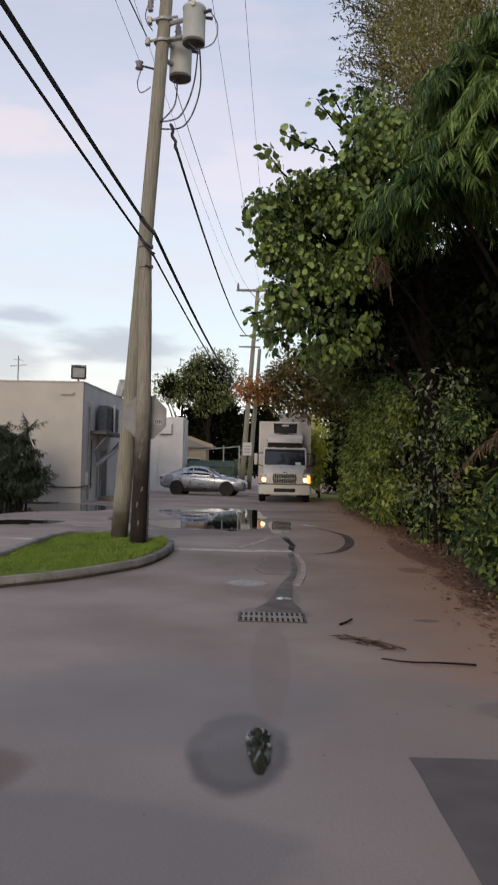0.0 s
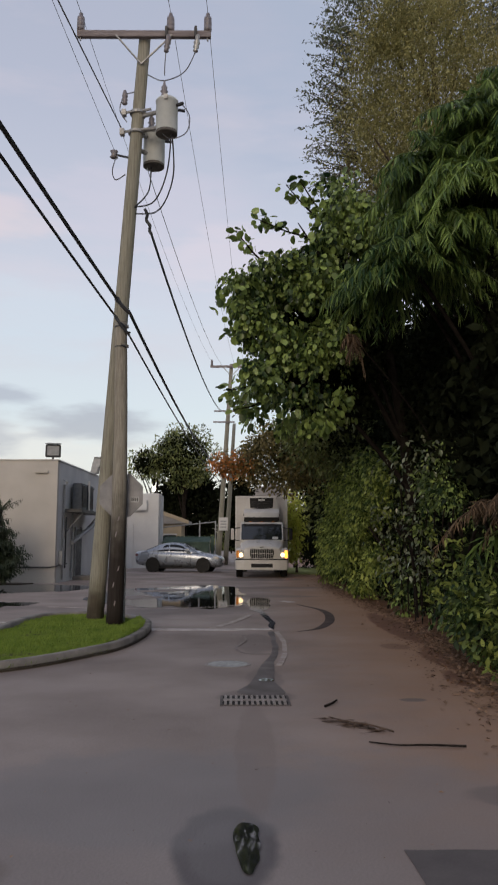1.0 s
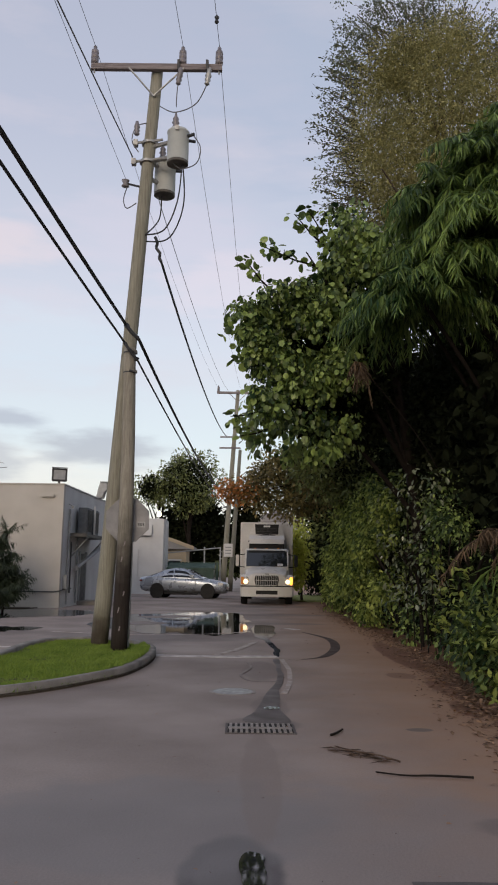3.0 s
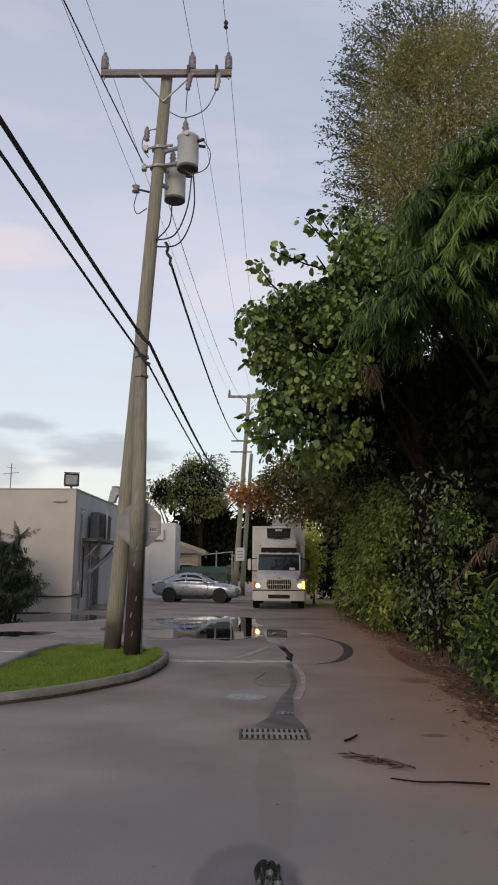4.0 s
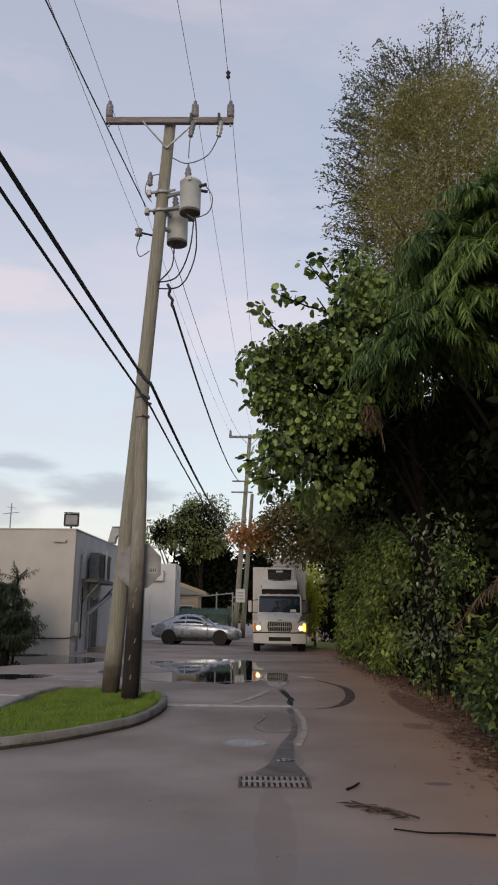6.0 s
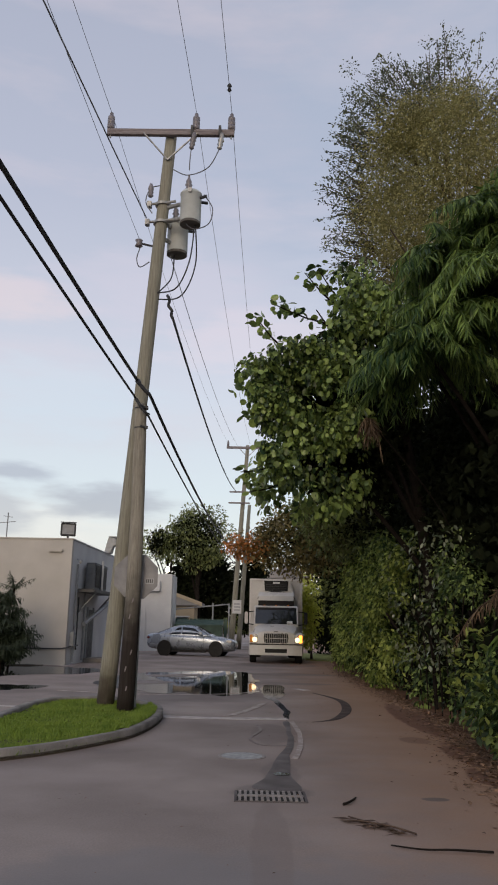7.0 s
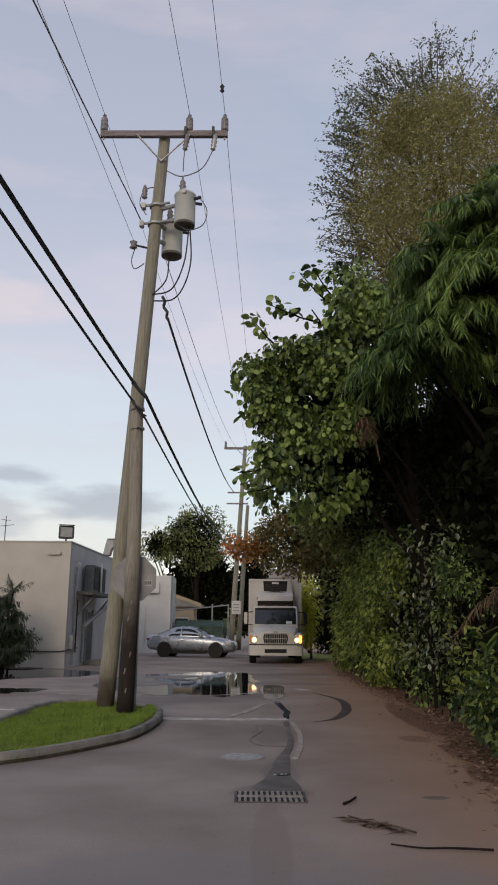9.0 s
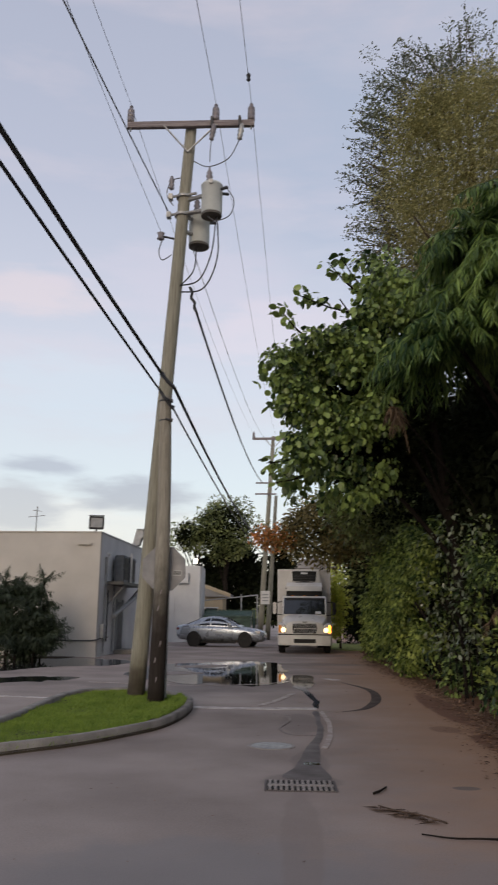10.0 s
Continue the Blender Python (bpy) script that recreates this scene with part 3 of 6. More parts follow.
# Dark brown strip along the cream wall's foot.
sheet("planting_bed", [(-16, 29.9), (-12, 29.7), (-9.2, 29.9), (-8.4, 30.4), (-8.5, 30.9), (-12, 30.95), (-16, 30.95)], 0.03, "soil", "dark brown strip of ground at the foot of the cream wall", "soil bed", 0.15, seed=15, thick=0.03)


# ---- traffic island with kerb and lawn ----
ISLE = [(-5.2, 8.2), (-3.9, 9.3), (-3.21, 10.03), (-2.79, 10.52), (-2.37, 11.27), (-1.97, 12.3), (-1.83, 14.0), (-2.0, 15.5), (-2.6, 16.7), (-3.4, 17.1), (-4.1, 16.6), (-4.27, 15.6), (-4.22, 13.9), (-4.14, 12.5), (-4.4, 11.0), (-5.9, 9.6)]


def island():
    out = [(p.x, p.y) for p in spline([(x, y, 0) for x, y in ISLE], 6, True)]
    cx, cy = -3.1, 13.6

    def inset(d):
        n = len(out)
        res = []
        for i in range(n):
            a, b = Vector(out[i - 1]), Vector(out[(i + 1) % n])
            t = (b - a).normalized()
            res.append((out[i][0] - t.y * d, out[i][1] + t.x * d))
        return res
    inn = inset(0.15)
    if abs(inn[5][0] - cx) + abs(inn[5][1] - cy) > abs(out[5][0] - cx) + abs(out[5][1] - cy):
        inn = inset(-0.15)
    bm = bmesh.new()
    rings = [[bm.verts.new((x, y, z)) for x, y in ring] for ring, z in ((out, 0.0), ([(o[0] * 0.93 + i[0] * 0.07, o[1] * 0.93 + i[1] * 0.07) for o, i in zip(out, inn)], 0.105), ([(o[0] * 0.8 + i[0] * 0.2, o[1] * 0.8 + i[1] * 0.2) for o, i in zip(out, inn)], 0.13), (inn, 0.13), (inn, 0.02))]
    for a, b in zip(rings, rings[1:]):
        for k in range(len(a)):
            bm.faces.new((a[k], a[(k + 1) % len(a)], b[(k + 1) % len(a)], b[k]))
    tagged(part("kerb", bm, "concrete", None, "grey concrete kerb round a small lawn", "structure", True), category="kerb")
    tagged(part("lawn_soil", extrude(inn, 0.0, 0.045, "z"), "soil", None, "soil bed of the small lawn", "structure"), category="soil")
    # blades of grass inside the inner rim
    rng = np.random.default_rng(4)
    poly = np.array([(o[0] + 0.03, o[1]) if o[0] > -2.35 and o[1] > 12.2 else i for o, i in zip(out, inn)])
    pts = np.c_[rng.uniform(-5.2, -1.5, 110000), rng.uniform(8.6, 17.6, 110000)]
    inside = np.zeros(len(pts), bool)
    for i in range(len(poly)):
        (x0, y0), (x1, y1) = poly[i - 1], poly[i]
        c = (y0 > pts[:, 1]) != (y1 > pts[:, 1])
        inside ^= c & (pts[:, 0] < (x1 - x0) * (pts[:, 1] - y0) / (y1 - y0 + 1e-9) + x0)
    pts = pts[inside]
    hgt = np.array([0.7 + 0.5 * noise.noise(Vector((x * 1.3, y * 1.3, 3))) for x, y in pts])
    pos = np.c_[pts, np.where((pts[:, 0] > -2.2) & (pts[:, 1] > 12.2), np.where(pts[:, 0] > -2.12, 0.125, 0.06), 0.042)]
    ax = rng.normal(0, 0.42, (len(pts), 3)) + [0, 0, 1]
    tagged(leaves("lawn_grass", pos, ax, 0.072 * hgt * rng.uniform(0.7, 1.4, len(pts)), ([(0.09, 0, 0), (0.07, 0.6, 0.02), (0, 1, 0.1), (-0.07, 0.6, 0.02), (-0.09, 0, 0)], [(0, 1, 2, 3, 4)]), "grass", None, "short bright green grass of the kerbed lawn", 1.5, "stuff", rng), category="grass")


island()


# ---- buildings ----
def wall(x0, x1, y0, y1, z1, mat, name, label):
    return tagged(part(name, box(x0, x1, y0, y1, 0, z1), mat, None, label, "structure"), category="wall")


def cream_building():
    b = thing("cream_building", pose(-7.44, 31.0, 0, 0, 0, -1.2), "low flat-roofed cream stucco building with a service side", "building")
    bm = box(-14, 0, 0, 0.25, 0, 4.78)
    part("front_wall", bm, "stucco", b, "cream stucco front wall")
    part("side_wall", box(-0.25, 0.002, 0.252, 11, 0, 4.78), "stucco_white", b, "pale grey side wall")
    part("rear_wall", box(-14, -0.252, 10.75, 11, 0, 4.78), "stucco_white", b)
    part("roof", box(-13.9, -0.26, 0.26, 10.7, 4.3, 4.45), "roof_grey", b)
    part("parapet_cap", box(-14.05, 0.035, -0.035, 0.26, 4.782, 4.84, 0.01), "stucco", b)
    part("parapet_cap", box(-0.26, 0.035, 0.263, 11.03, 4.782, 4.84, 0.01), "stucco_white", b)
    part("plinth", box(-14, 0.02, -0.02, 0.0, 0.0, 0.22), "stucco", b)
    d = part("service_door", box(0.004, 0.06, 3.1, 4.1, 0.1, 2.15, 0.008), "dark_metal", b, "dark steel service door")
    part("door_frame", box(0.003, 0.075, 3.0, 3.09, 0.1, 2.25, 0.006), "grey_metal", d)
    part("door_frame", box(0.003, 0.075, 4.11, 4.2, 0.1, 2.25, 0.006), "grey_metal", d)
    part("step", box(0.004, 1.1, 2.9, 4.5, 0.0, 0.16, 0.02), "concrete", b)
    # condensers on a bracket shelf
    for y in (2.0, 3.25):
        c = part("condenser", box(0.12, 0.52, y, y + 0.95, 2.94, 4.05, 0.03), "condenser_blue", b, "dark blue-grey air-conditioning condenser")
        part("grille", box(0.52, 0.545, y + 0.08, y + 0.87, 3.04, 3.95, 0.01), "black_plastic", c)
        part("side_panel", box(0.14, 0.50, y - 0.02, y - 0.001, 2.98, 4.0), "condenser_blue", c)
    sh = part("shelf", box(0.0, 0.75, 1.0, 5.0, 2.80, 2.93, 0.01), "dark_metal", b, "dark steel bracket shelf")
    for y in (1.5, 4.6):
        part("bracket", rod((0.02, y, 2.0), (0.7, y, 2.8), 0.035), "grey_metal", sh)
    part("riser_pipe", rod((0.58, 3.1, 2.94), (0.58, 3.1, 4.2), 0.045, seg=8), "stucco_white", b, "white riser pipe between the condensers")
    st = part("ramp_rail", rod((0.25, 1.6, 1.55), (0.55, 6.2, 2.75), 0.09, seg=8), "grey_metal", b, "pale slanting duct pipe")
    for y in (0.9, 2.4):
        part("downpipe", rod((0.06, y, 0.1), (0.06, y, 3.9), 0.04, seg=10), "grey_metal", b, "pale grey wall pipe")
    part("pipe", rod((0.08, 1.25, 0.55), (0.08, 1.25, 2.6), 0.03, seg=8), "dark_metal", b)
    part("pipe", sweep([(-3.4, -0.06, 0.62), (-0.2, -0.06, 0.62), (0.06, -0.05, 0.66), (0.08, 0.3, 0.70), (0.09, 1.5, 0.72)], 0.025, 8), "dark_metal", b, "thin dark conduit along the wall")
    part("meter_box", box(0.004, 0.16, 0.45, 0.8, 0.7, 1.25, 0.015), "grey_metal", b)
    for y, z in ((0.7, 4.0), (5.6, 4.05)):
        c = part("wall_camera", rod((0.25, y - 0.22, z - 0.06), (0.2, y + 0.12, z + 0.02), 0.055, seg=10), "grey_metal", b, "small grey wall camera")
        part("arm", rod((0.0, y + 0.1, z + 0.1), (0.2, y + 0.05, z), 0.02, seg=8), "grey_metal", c)
    part("vent_hood", box(-0.9, -0.35, 0.3 - 0.42, -0.012, 4.28, 4.42, 0.03), "stucco", b)
    return b


cream_building()


def floodlight(at, turn):
    f = thing("floodlight", pose(*at, 0, 0, turn), "square dark floodlight on the parapet", "floodlight")
    part("housing", box(-0.30, 0.30, 0.02, 0.16, 0.10, 0.62, 0.03), "dark_metal", f)
    part("lens", box(-0.23, 0.23, -0.005, 0.018, 0.17, 0.55, 0.01), "grey_metal", f, "milky glass lens")
    part("hood", box(-0.31, 0.31, -0.12, 0.03, 0.622, 0.645), "dark_metal", f)
    part("bracket", box(-0.04, 0.04, 0.06, 0.12, 0.0, 0.12, 0.01), "dark_metal", f)


floodlight((-7.68, 31.12, 4.84), 14)


def roof_fan():
    f = thing("exhaust_fan", pose(-7.25, 37.4, 4.84), "grey hooded exhaust duct on the roof edge", "exhaust duct")
    part("duct", extrude([(-0.20, 0), (0.12, 0), (0.20, 0.30), (0.36, 0.42), (0.30, 0.72), (-0.02, 0.76), (-0.10, 0.5)], 0, 0.5, "y", 0.03), "grey_metal", f)
    part("cowl", box(-0.04, 0.34, -0.04, 0.54, 0.74, 0.79, 0.02), "grey_metal", f)


roof_fan()


def antenna():
    a = thing("antenna", pose(-10.9, 33.5, 4.45), "thin roof antenna mast", "antenna")
    part("mast", rod((0, 0, 0), (0, 0, 1.7), 0.025, seg=8), "grey_metal", a)
    part("crossbar", rod((-0.35, 0, 1.25), (0.35, 0, 1.32), 0.015, seg=6), "grey_metal", a)
    part("crossbar", rod((-0.2, 0, 1.55), (0.2, 0, 1.5), 0.012, seg=6), "grey_metal", a)


antenna()


def white_building():
    b = thing("white_building", pose(-8.9, 47.5, 0, 0, 0, -1.2), "white stucco building with a curved wing wall", "building")
    part("front_wall", box(-3, 3.45, 2.2, 2.45, 0, 4.55), "stucco_white", b)
    part("side_wall", box(3.2, 3.452, 2.452, 3.7, 0, 4.55), "stucco_white", b)
    part("roof", box(-3, 3.19, 2.46, 3.7, 4.2, 4.3), "roof_grey", b)
    part("parapet_cap", box(-3, 3.5, 2.15, 2.5, 4.552, 4.60, 0.01), "stucco_white", b)
    # wing wall with a rounded shoulder
    arc = [(-1.0 + 1.55 * (1 - math.cos(a)), 2.75 + 1.35 * math.sin(a)) for a in np.linspace(0, math.pi / 2, 9)]
    part("wing_wall", extrude([(-1.0, 0)] + arc + [(2.4, 4.1), (2.4, 0)], 1.75, 1.98, "y"), "stucco_white", b, "white wing wall with a curved top")
    part("corner_pier", box(2.402, 3.4, 1.7, 2.19, 0, 4.62, 0.02), "stucco_white", b)
    for x in (-0.7, 0.55, 1.75):
        part("pilaster", box(x, x + 0.1, 1.69, 1.748, 0, 2.7), "stucco_white", b)
    part("meter_box", box(1.9, 2.7, 1.40, 1.695, 3.55, 4.2, 0.02), "stucco_white", b)


white_building()


def wall_lamp():
    f = thing("wall_lamp", pose(-5.85, 49.75, 4.60), "lit white security lamp on the parapet", "lamp")
    part("bracket", rod((0, 0, 0), (0, 0, 0.22), 0.03, seg=8), "grey_metal", f)
    part("lens", lathe([(0.05, 0.18), (0.11, 0.23), (0.13, 0.36), (0.09, 0.48), (0.03, 0.52)], 14), "lamp_glow", f, "glowing pale lamp lens", smooth=True)


wall_lamp()


def beige_house():
    b = thing("beige_house", pose(-6.6, 56, 0), "low beige house with a sloping roof", "house")
    part("wall", box(-2.0, 2.0, 0, 3, 0, 2.9), "beige_wall", b)
    part("roof", extrude([(-2.3, 2.9), (-2.3, 3.1), (-0.6, 3.85), (0.4, 3.85), (2.5, 3.1), (2.5, 2.9)], -0.3, 3.3, "y"), "roof_grey", b)
    part("fascia", extrude([(0.4, 3.62), (0.4, 3.87), (2.55, 3.12), (2.55, 2.86)], -0.36, -0.302, "y"), "beige_wall", b)
    w = part("window", box(0.8, 1.6, -0.03, -0.002, 1.2, 2.1, 0.01), "glass", b)
    part("window_frame", box(0.7, 1.7, -0.05, -0.032, 1.1, 1.2), "stucco_white", w)
    part("window_frame", box(0.7, 1.7, -0.05, -0.032, 2.1, 2.2), "stucco_white", w)


beige_house()


def far_white_house():
    b = thing("far_white_house", pose(2.4, 78, 0), "distant white house beyond the alley", "house")
    part("wall", box(-2.2, 2.2, 0, 8, 0, 6.2), "stucco_white", b)
    part("roof", extrude([(-2.6, 6.2), (-2.6, 6.4), (0, 7.4), (2.6, 6.4), (2.6, 6.2)], -0.4, 8.4, "y"), "roof_grey", b)
    for x in (-1.2, 0.6):
        part("window", box(x, x + 0.7, -0.04, -0.002, 4.2, 5.4, 0.01), "glass", b)


far_white_house()


# ---- utility poles ----
def at_pole(base, top, z):
    return Vector(base).lerp(Vector(top), z / top[2])


P1B, P1T = (-3.05, 16.3, 0), (-2.27, 16.3, 12.9)
P2B, P2T = (-1.97, 55, 0), (-1.1, 55, 14.2)


def insulator(x, y, z, parent, k=1.0):
    ins = part("insulator", lathe([(0.05 * k, 0), (0.085 * k, 0.02), (0.088 * k, 0.11), (0.074 * k, 0.125), (0.086 * k, 0.14), (0.086 * k, 0.23), (0.072 * k, 0.245), (0.084 * k, 0.26), (0.080 * k, 0.33), (0.04 * k, 0.35), (0.045 * k, 0.42), (0.02 * k, 0.45)], 14, m=Matrix.Translation((x, y, z))), "porcelain", parent, "grey ribbed porcelain insulator", smooth=True)
    return ins


def utility_pole():
    p = thing("utility_pole", pose(*P1B), "tall weathered wooden utility pole with a crossarm and transformers", "utility pole")
    o = Vector(P1B)
    T = Vector(P1T) - o

    def on(z):
        return T * (z / T.z)
    part("shaft", sweep([on(z) for z in np.linspace(0, 12.85, 14)], list(np.linspace(0.176, 0.128, 14)), 20), "wood_pole", p, "tapered weathered wooden shaft", smooth=True)
    ax, ay = T.x, -0.20
    z = 12.62
    arm = part("crossarm", box(ax - 1.47, ax + 1.47, ay - 0.055, ay + 0.055, z, z + 0.15, 0.008), "arm_wood", p, "weathered wooden crossarm")
    for x in (-1.40, 0.58, 1.40):
        insulator(ax + x, ay, z + 0.15, arm)
        part("pin", rod((ax + x, ay, z - 0.07), (ax + x, ay, z), 0.02, seg=8), "steel", arm)
    for x in (-0.62, 0.62):
        part("brace", rod((ax + x, ay - 0.06, z + 0.03), (on(12.0).x, -0.17, 12.02), 0.022, seg=6), "steel", p, "flat steel crossarm brace")
    for x, k in ((0.50, 1), (1.14, 0.9)):
        c = part("cutout", lathe([(0.03, 0), (0.06, 0.03), (0.04, 0.08), (0.07, 0.12), (0.045, 0.18), (0.075, 0.22), (0.045, 0.30), (0.06, 0.36), (0.03, 0.42)], 12, m=Matrix.Translation((ax + x, ay - 0.12, z - 0.42)) @ pose(0, 0, 0, 0, 8, 0)), "porcelain" if k == 1 else "steel", p, "dark fuse cutout hanging under the crossarm", smooth=True)
        part("clip", box(ax + x - 0.03, ax + x + 0.03, ay - 0.14, ay + 0.02, z - 0.04, z + 0.2, 0.008), "dark_metal", c)
    # transformers
    for dx, dy, z0, h, r in ((0.70, -0.30, 10.30, 0.80, 0.235), (0.37, 0.42, 9.92, 0.86, 0.24)):
        q = on(z0)
        m = Matrix.Translation((q.x + dx, q.y + dy, z0))
        t = part("transformer", lathe([(r * 0.96, 0.06), (r, 0.08), (r, h * 0.9), (r * 1.05, h * 0.91), (r * 1.05, h * 0.95), (r * 0.9, h), (r * 0.4, h * 1.04)], 28, m=m), "transformer", p, "pale grey-green transformer can", smooth=True)
        part("base", lathe([(r * 0.93, 0.0), (r * 0.99, 0.01), (r * 0.99, 0.058), (r * 0.5, 0.059)], 28, m=m), "transformer_dark", t, "dark rusted bottom rim")
        part("bushing", lathe([(0.05, 0), (0.075, 0.05), (0.045, 0.09), (0.085, 0.14), (0.05, 0.19), (0.07, 0.23), (0.03, 0.30), (0.02, 0.38)], 12, m=m @ Matrix.Translation((-0.06, -0.05, h * 1.03))), "porcelain", t, "grey high-voltage bushing", smooth=True)
        for a in (0.2, 1.0):
            part("terminal", rod(m @ Vector((r * math.cos(a - 0.6), r * math.sin(a - 0.6), h * 0.78)), m @ Vector(((r + 0.16) * math.cos(a - 0.6), (r + 0.16) * math.sin(a - 0.6), h * 0.8)), 0.035, seg=8), "dark_metal", t)
        for zz in (0.28, 0.72):
            part("hanger", rod(m @ Vector((0, 0, h * zz)), (on(z0 + h * zz).x, 0, z0 + h * zz), 0.05, seg=8), "steel", t)
        part("lid_clip", box(*(lambda c: (c.x - 0.04, c.x + 0.04, c.y - 0.05, c.y + 0.02, c.z - 0.06, c.z + 0.05))(m @ Vector((0, -r, h * 0.92))), 0.01), "steel", t)
    for zz in (10.5, 10.95):
        q = on(zz)
        b = part("band", lathe([(0.165, -0.03), (0.185, -0.028), (0.185, 0.028), (0.165, 0.03)], 20, m=Matrix.Translation(q + Vector((0, 0, 0)))), "steel", p, "galvanised pole band")
        part("bolt", rod(q + Vector((-0.30, -0.05, 0)), q + Vector((0.30, -0.16, 0.02)), 0.03, seg=8), "steel", b)
        part("lug", box(q.x - 0.36, q.x - 0.26, -0.12, 0.02, zz - 0.08, zz + 0.06, 0.01), "steel", b)
    q = on(9.9)
    br = part("standoff", rod(q, q + Vector((-0.42, -0.05, 0.08)), 0.025, seg=8), "dark_metal", p, "dark standoff bracket with a spool insulator")
    part("spool", lathe([(0.04, -0.09), (0.09, -0.07), (0.05, 0), (0.09, 0.07), (0.04, 0.09)], 12, m=Matrix.Translation(q + Vector((-0.44, -0.05, 0.08)))), "porcelain", br, smooth=True)
    a = part("arrester", lathe([(0.03, 0), (0.07, 0.04), (0.04, 0.08), (0.07, 0.12), (0.04, 0.16), (0.07, 0.20), (0.03, 0.34)], 10, m=Matrix.Translation(on(11.1) + Vector((-0.30, -0.1, 0)))), "porcelain", p, "ribbed lightning arrester", smooth=True)
    # loose jumper wires
    def jump(pts, r=0.012, lab=""):
        part("jumper_wire", sweep(spline(pts, 8), r, 6), "wire" if r < 0.013 else "cable", p, lab)
    t1 = on(10.30) + Vector((0.70, -0.30, 0))
    t2 = on(9.92) + Vector((0.36, 0.42, 0))
    jump([(ax + 1.14, ay - 0.12, 12.2), (ax + 0.9, -0.3, 11.75), (ax + 0.45, -0.3, 11.55), (ax + 0.1, -0.2, 11.75)])
    jump([(ax + 0.5, ay - 0.12, 12.2), (ax + 0.48, -0.3, 11.95), t1 + Vector((-0.06, -0.05, 1.35))])
    jump([(ax - 0.2, -0.1, 11.4), (ax - 0.42, -0.12, 11.3), (ax - 0.5, -0.15, 10.95), (ax - 0.35, -0.1, 10.7)])
    jump([t1 + Vector((0.30, -0.1, 0.70)), t1 + Vector((0.50, -0.12, 0.35)), t1 + Vector((0.42, -0.12, -0.02)), t1 + Vector((0.1, -0.1, -0.14)), t1 + Vector((-0.1, -0.05, 0.02))])
    jump([t1 + Vector((0.1, 0, 0.0)), t1 + Vector((0.02, 0, -0.85)), t1 + Vector((-0.25, 0.1, -1.45)), on(8.75) + Vector((0.12, -0.12, 0))], 0.016, "black secondary lead")
    jump([t1 + Vector((0.12, 0, 0.02)), t1 + Vector((0.16, 0.05, -0.8)), t1 + Vector((0.02, 0.05, -1.4)), t1 + Vector((-0.22, 0.05, -1.72)), on(8.6) + Vector((0.15, -0.12, 0))], 0.016, "black secondary lead")
    jump([t2 + Vector((-0.05, 0, 0.05)), t2 + Vector((-0.08, -0.1, -0.6)), on(8.75) + Vector((0.12, -0.12, 0))], 0.016, "black secondary lead")
    jump([on(9.9) + Vector((-0.4, -0.05, 0)), on(9.6) + Vector((-0.45, -0.05, 0)), on(9.4) + Vector((-0.36, -0.05, 0)), on(9.5) + Vector((-0.15, -0.1, 0))])


utility_pole()


def stub_pole():
    p = thing("stub_pole", pose(-2.48, 15.25, 0), "shorter dark-based wooden pole beside the tall pole", "utility pole")
    top = Vector((-0.065, 0.35, 6.02))

    def on(t):
        return top * t + Vector((0.045 * math.sin(math.pi * t), 0, 0))
    part("shaft", sweep([on(t) for t in np.linspace(0, 1, 16)], list(np.linspace(0.158, 0.120, 16)), 18), "wood_stub", p, "weathered wooden shaft with a dark tarred foot", smooth=True)
    for z, turn in ((0.985, 0.05), (0.915, 0.02)):
        q = on(z)
        cl = part("clamp", lathe([(0.10, -0.015), (0.130, -0.012), (0.130, 0.012), (0.10, 0.015)], 16, m=Matrix.Translation(q)), "dark_metal", p, "dark cable clamp")
        part("bolt", rod(q + Vector((0.02, -0.14, turn)), q + Vector((0.17, -0.12, -turn)), 0.020, seg=8), "dark_metal", cl)
        part("lug", box(q.x + 0.12, q.x + 0.17, q.y - 0.15, q.y - 0.08, q.z - 0.035, q.z + 0.025, 0.008), "dark_metal", cl)
    # scars and staples on the tarred foot
    for z, a in ((2.05, -1.4), (1.75, -1.7), (1.1, -1.2), (0.8, -1.75), (0.45, -1.5)):
        q = on(z / 6.02)
        r = 0.155 - 0.006 * z
        part("scar", box(-0.012, 0.012, -0.004, 0.004, -0.05, 0.05, 0.002), "arm_wood", p, "pale split in the wood").matrix_basis = Matrix.Translation(q + Vector((r * math.cos(a), r * math.sin(a), 0))) @ pose(0, 0, 0, 0, 12, math.degrees(a) + 90)


stub_pole()


def stop_sign():
    s = thing("stop_sign", pose(-2.45, 15.55, 0), "grey aluminium back of an octagonal road sign", "road sign")
    r = 0.46
    o = [(r * math.cos(math.pi / 8 + k * math.pi / 4), 2.52 + r * math.sin(math.pi / 8 + k * math.pi / 4)) for k in range(8)]
    part("plate", extrude(o, -0.004, 0.004, "y", 0.002), "sign_back", s, "bare aluminium octagon plate")
    part("post", box(0.05, 0.12, 0.006, 0.05, 0.0, 2.95, 0.006), "steel", s, "galvanised sign post")
    st = part("sticker", box(0.19, 0.35, -0.008, -0.005, 2.38, 2.49), "grey_metal", s, "small pale sticker with dark marks")
    for k in range(4):
        part("mark", box(0.205 + 0.036 * k, 0.225 + 0.036 * k, -0.011, -0.0085, 2.40, 2.47), "dark_metal", st)


stop_sign()


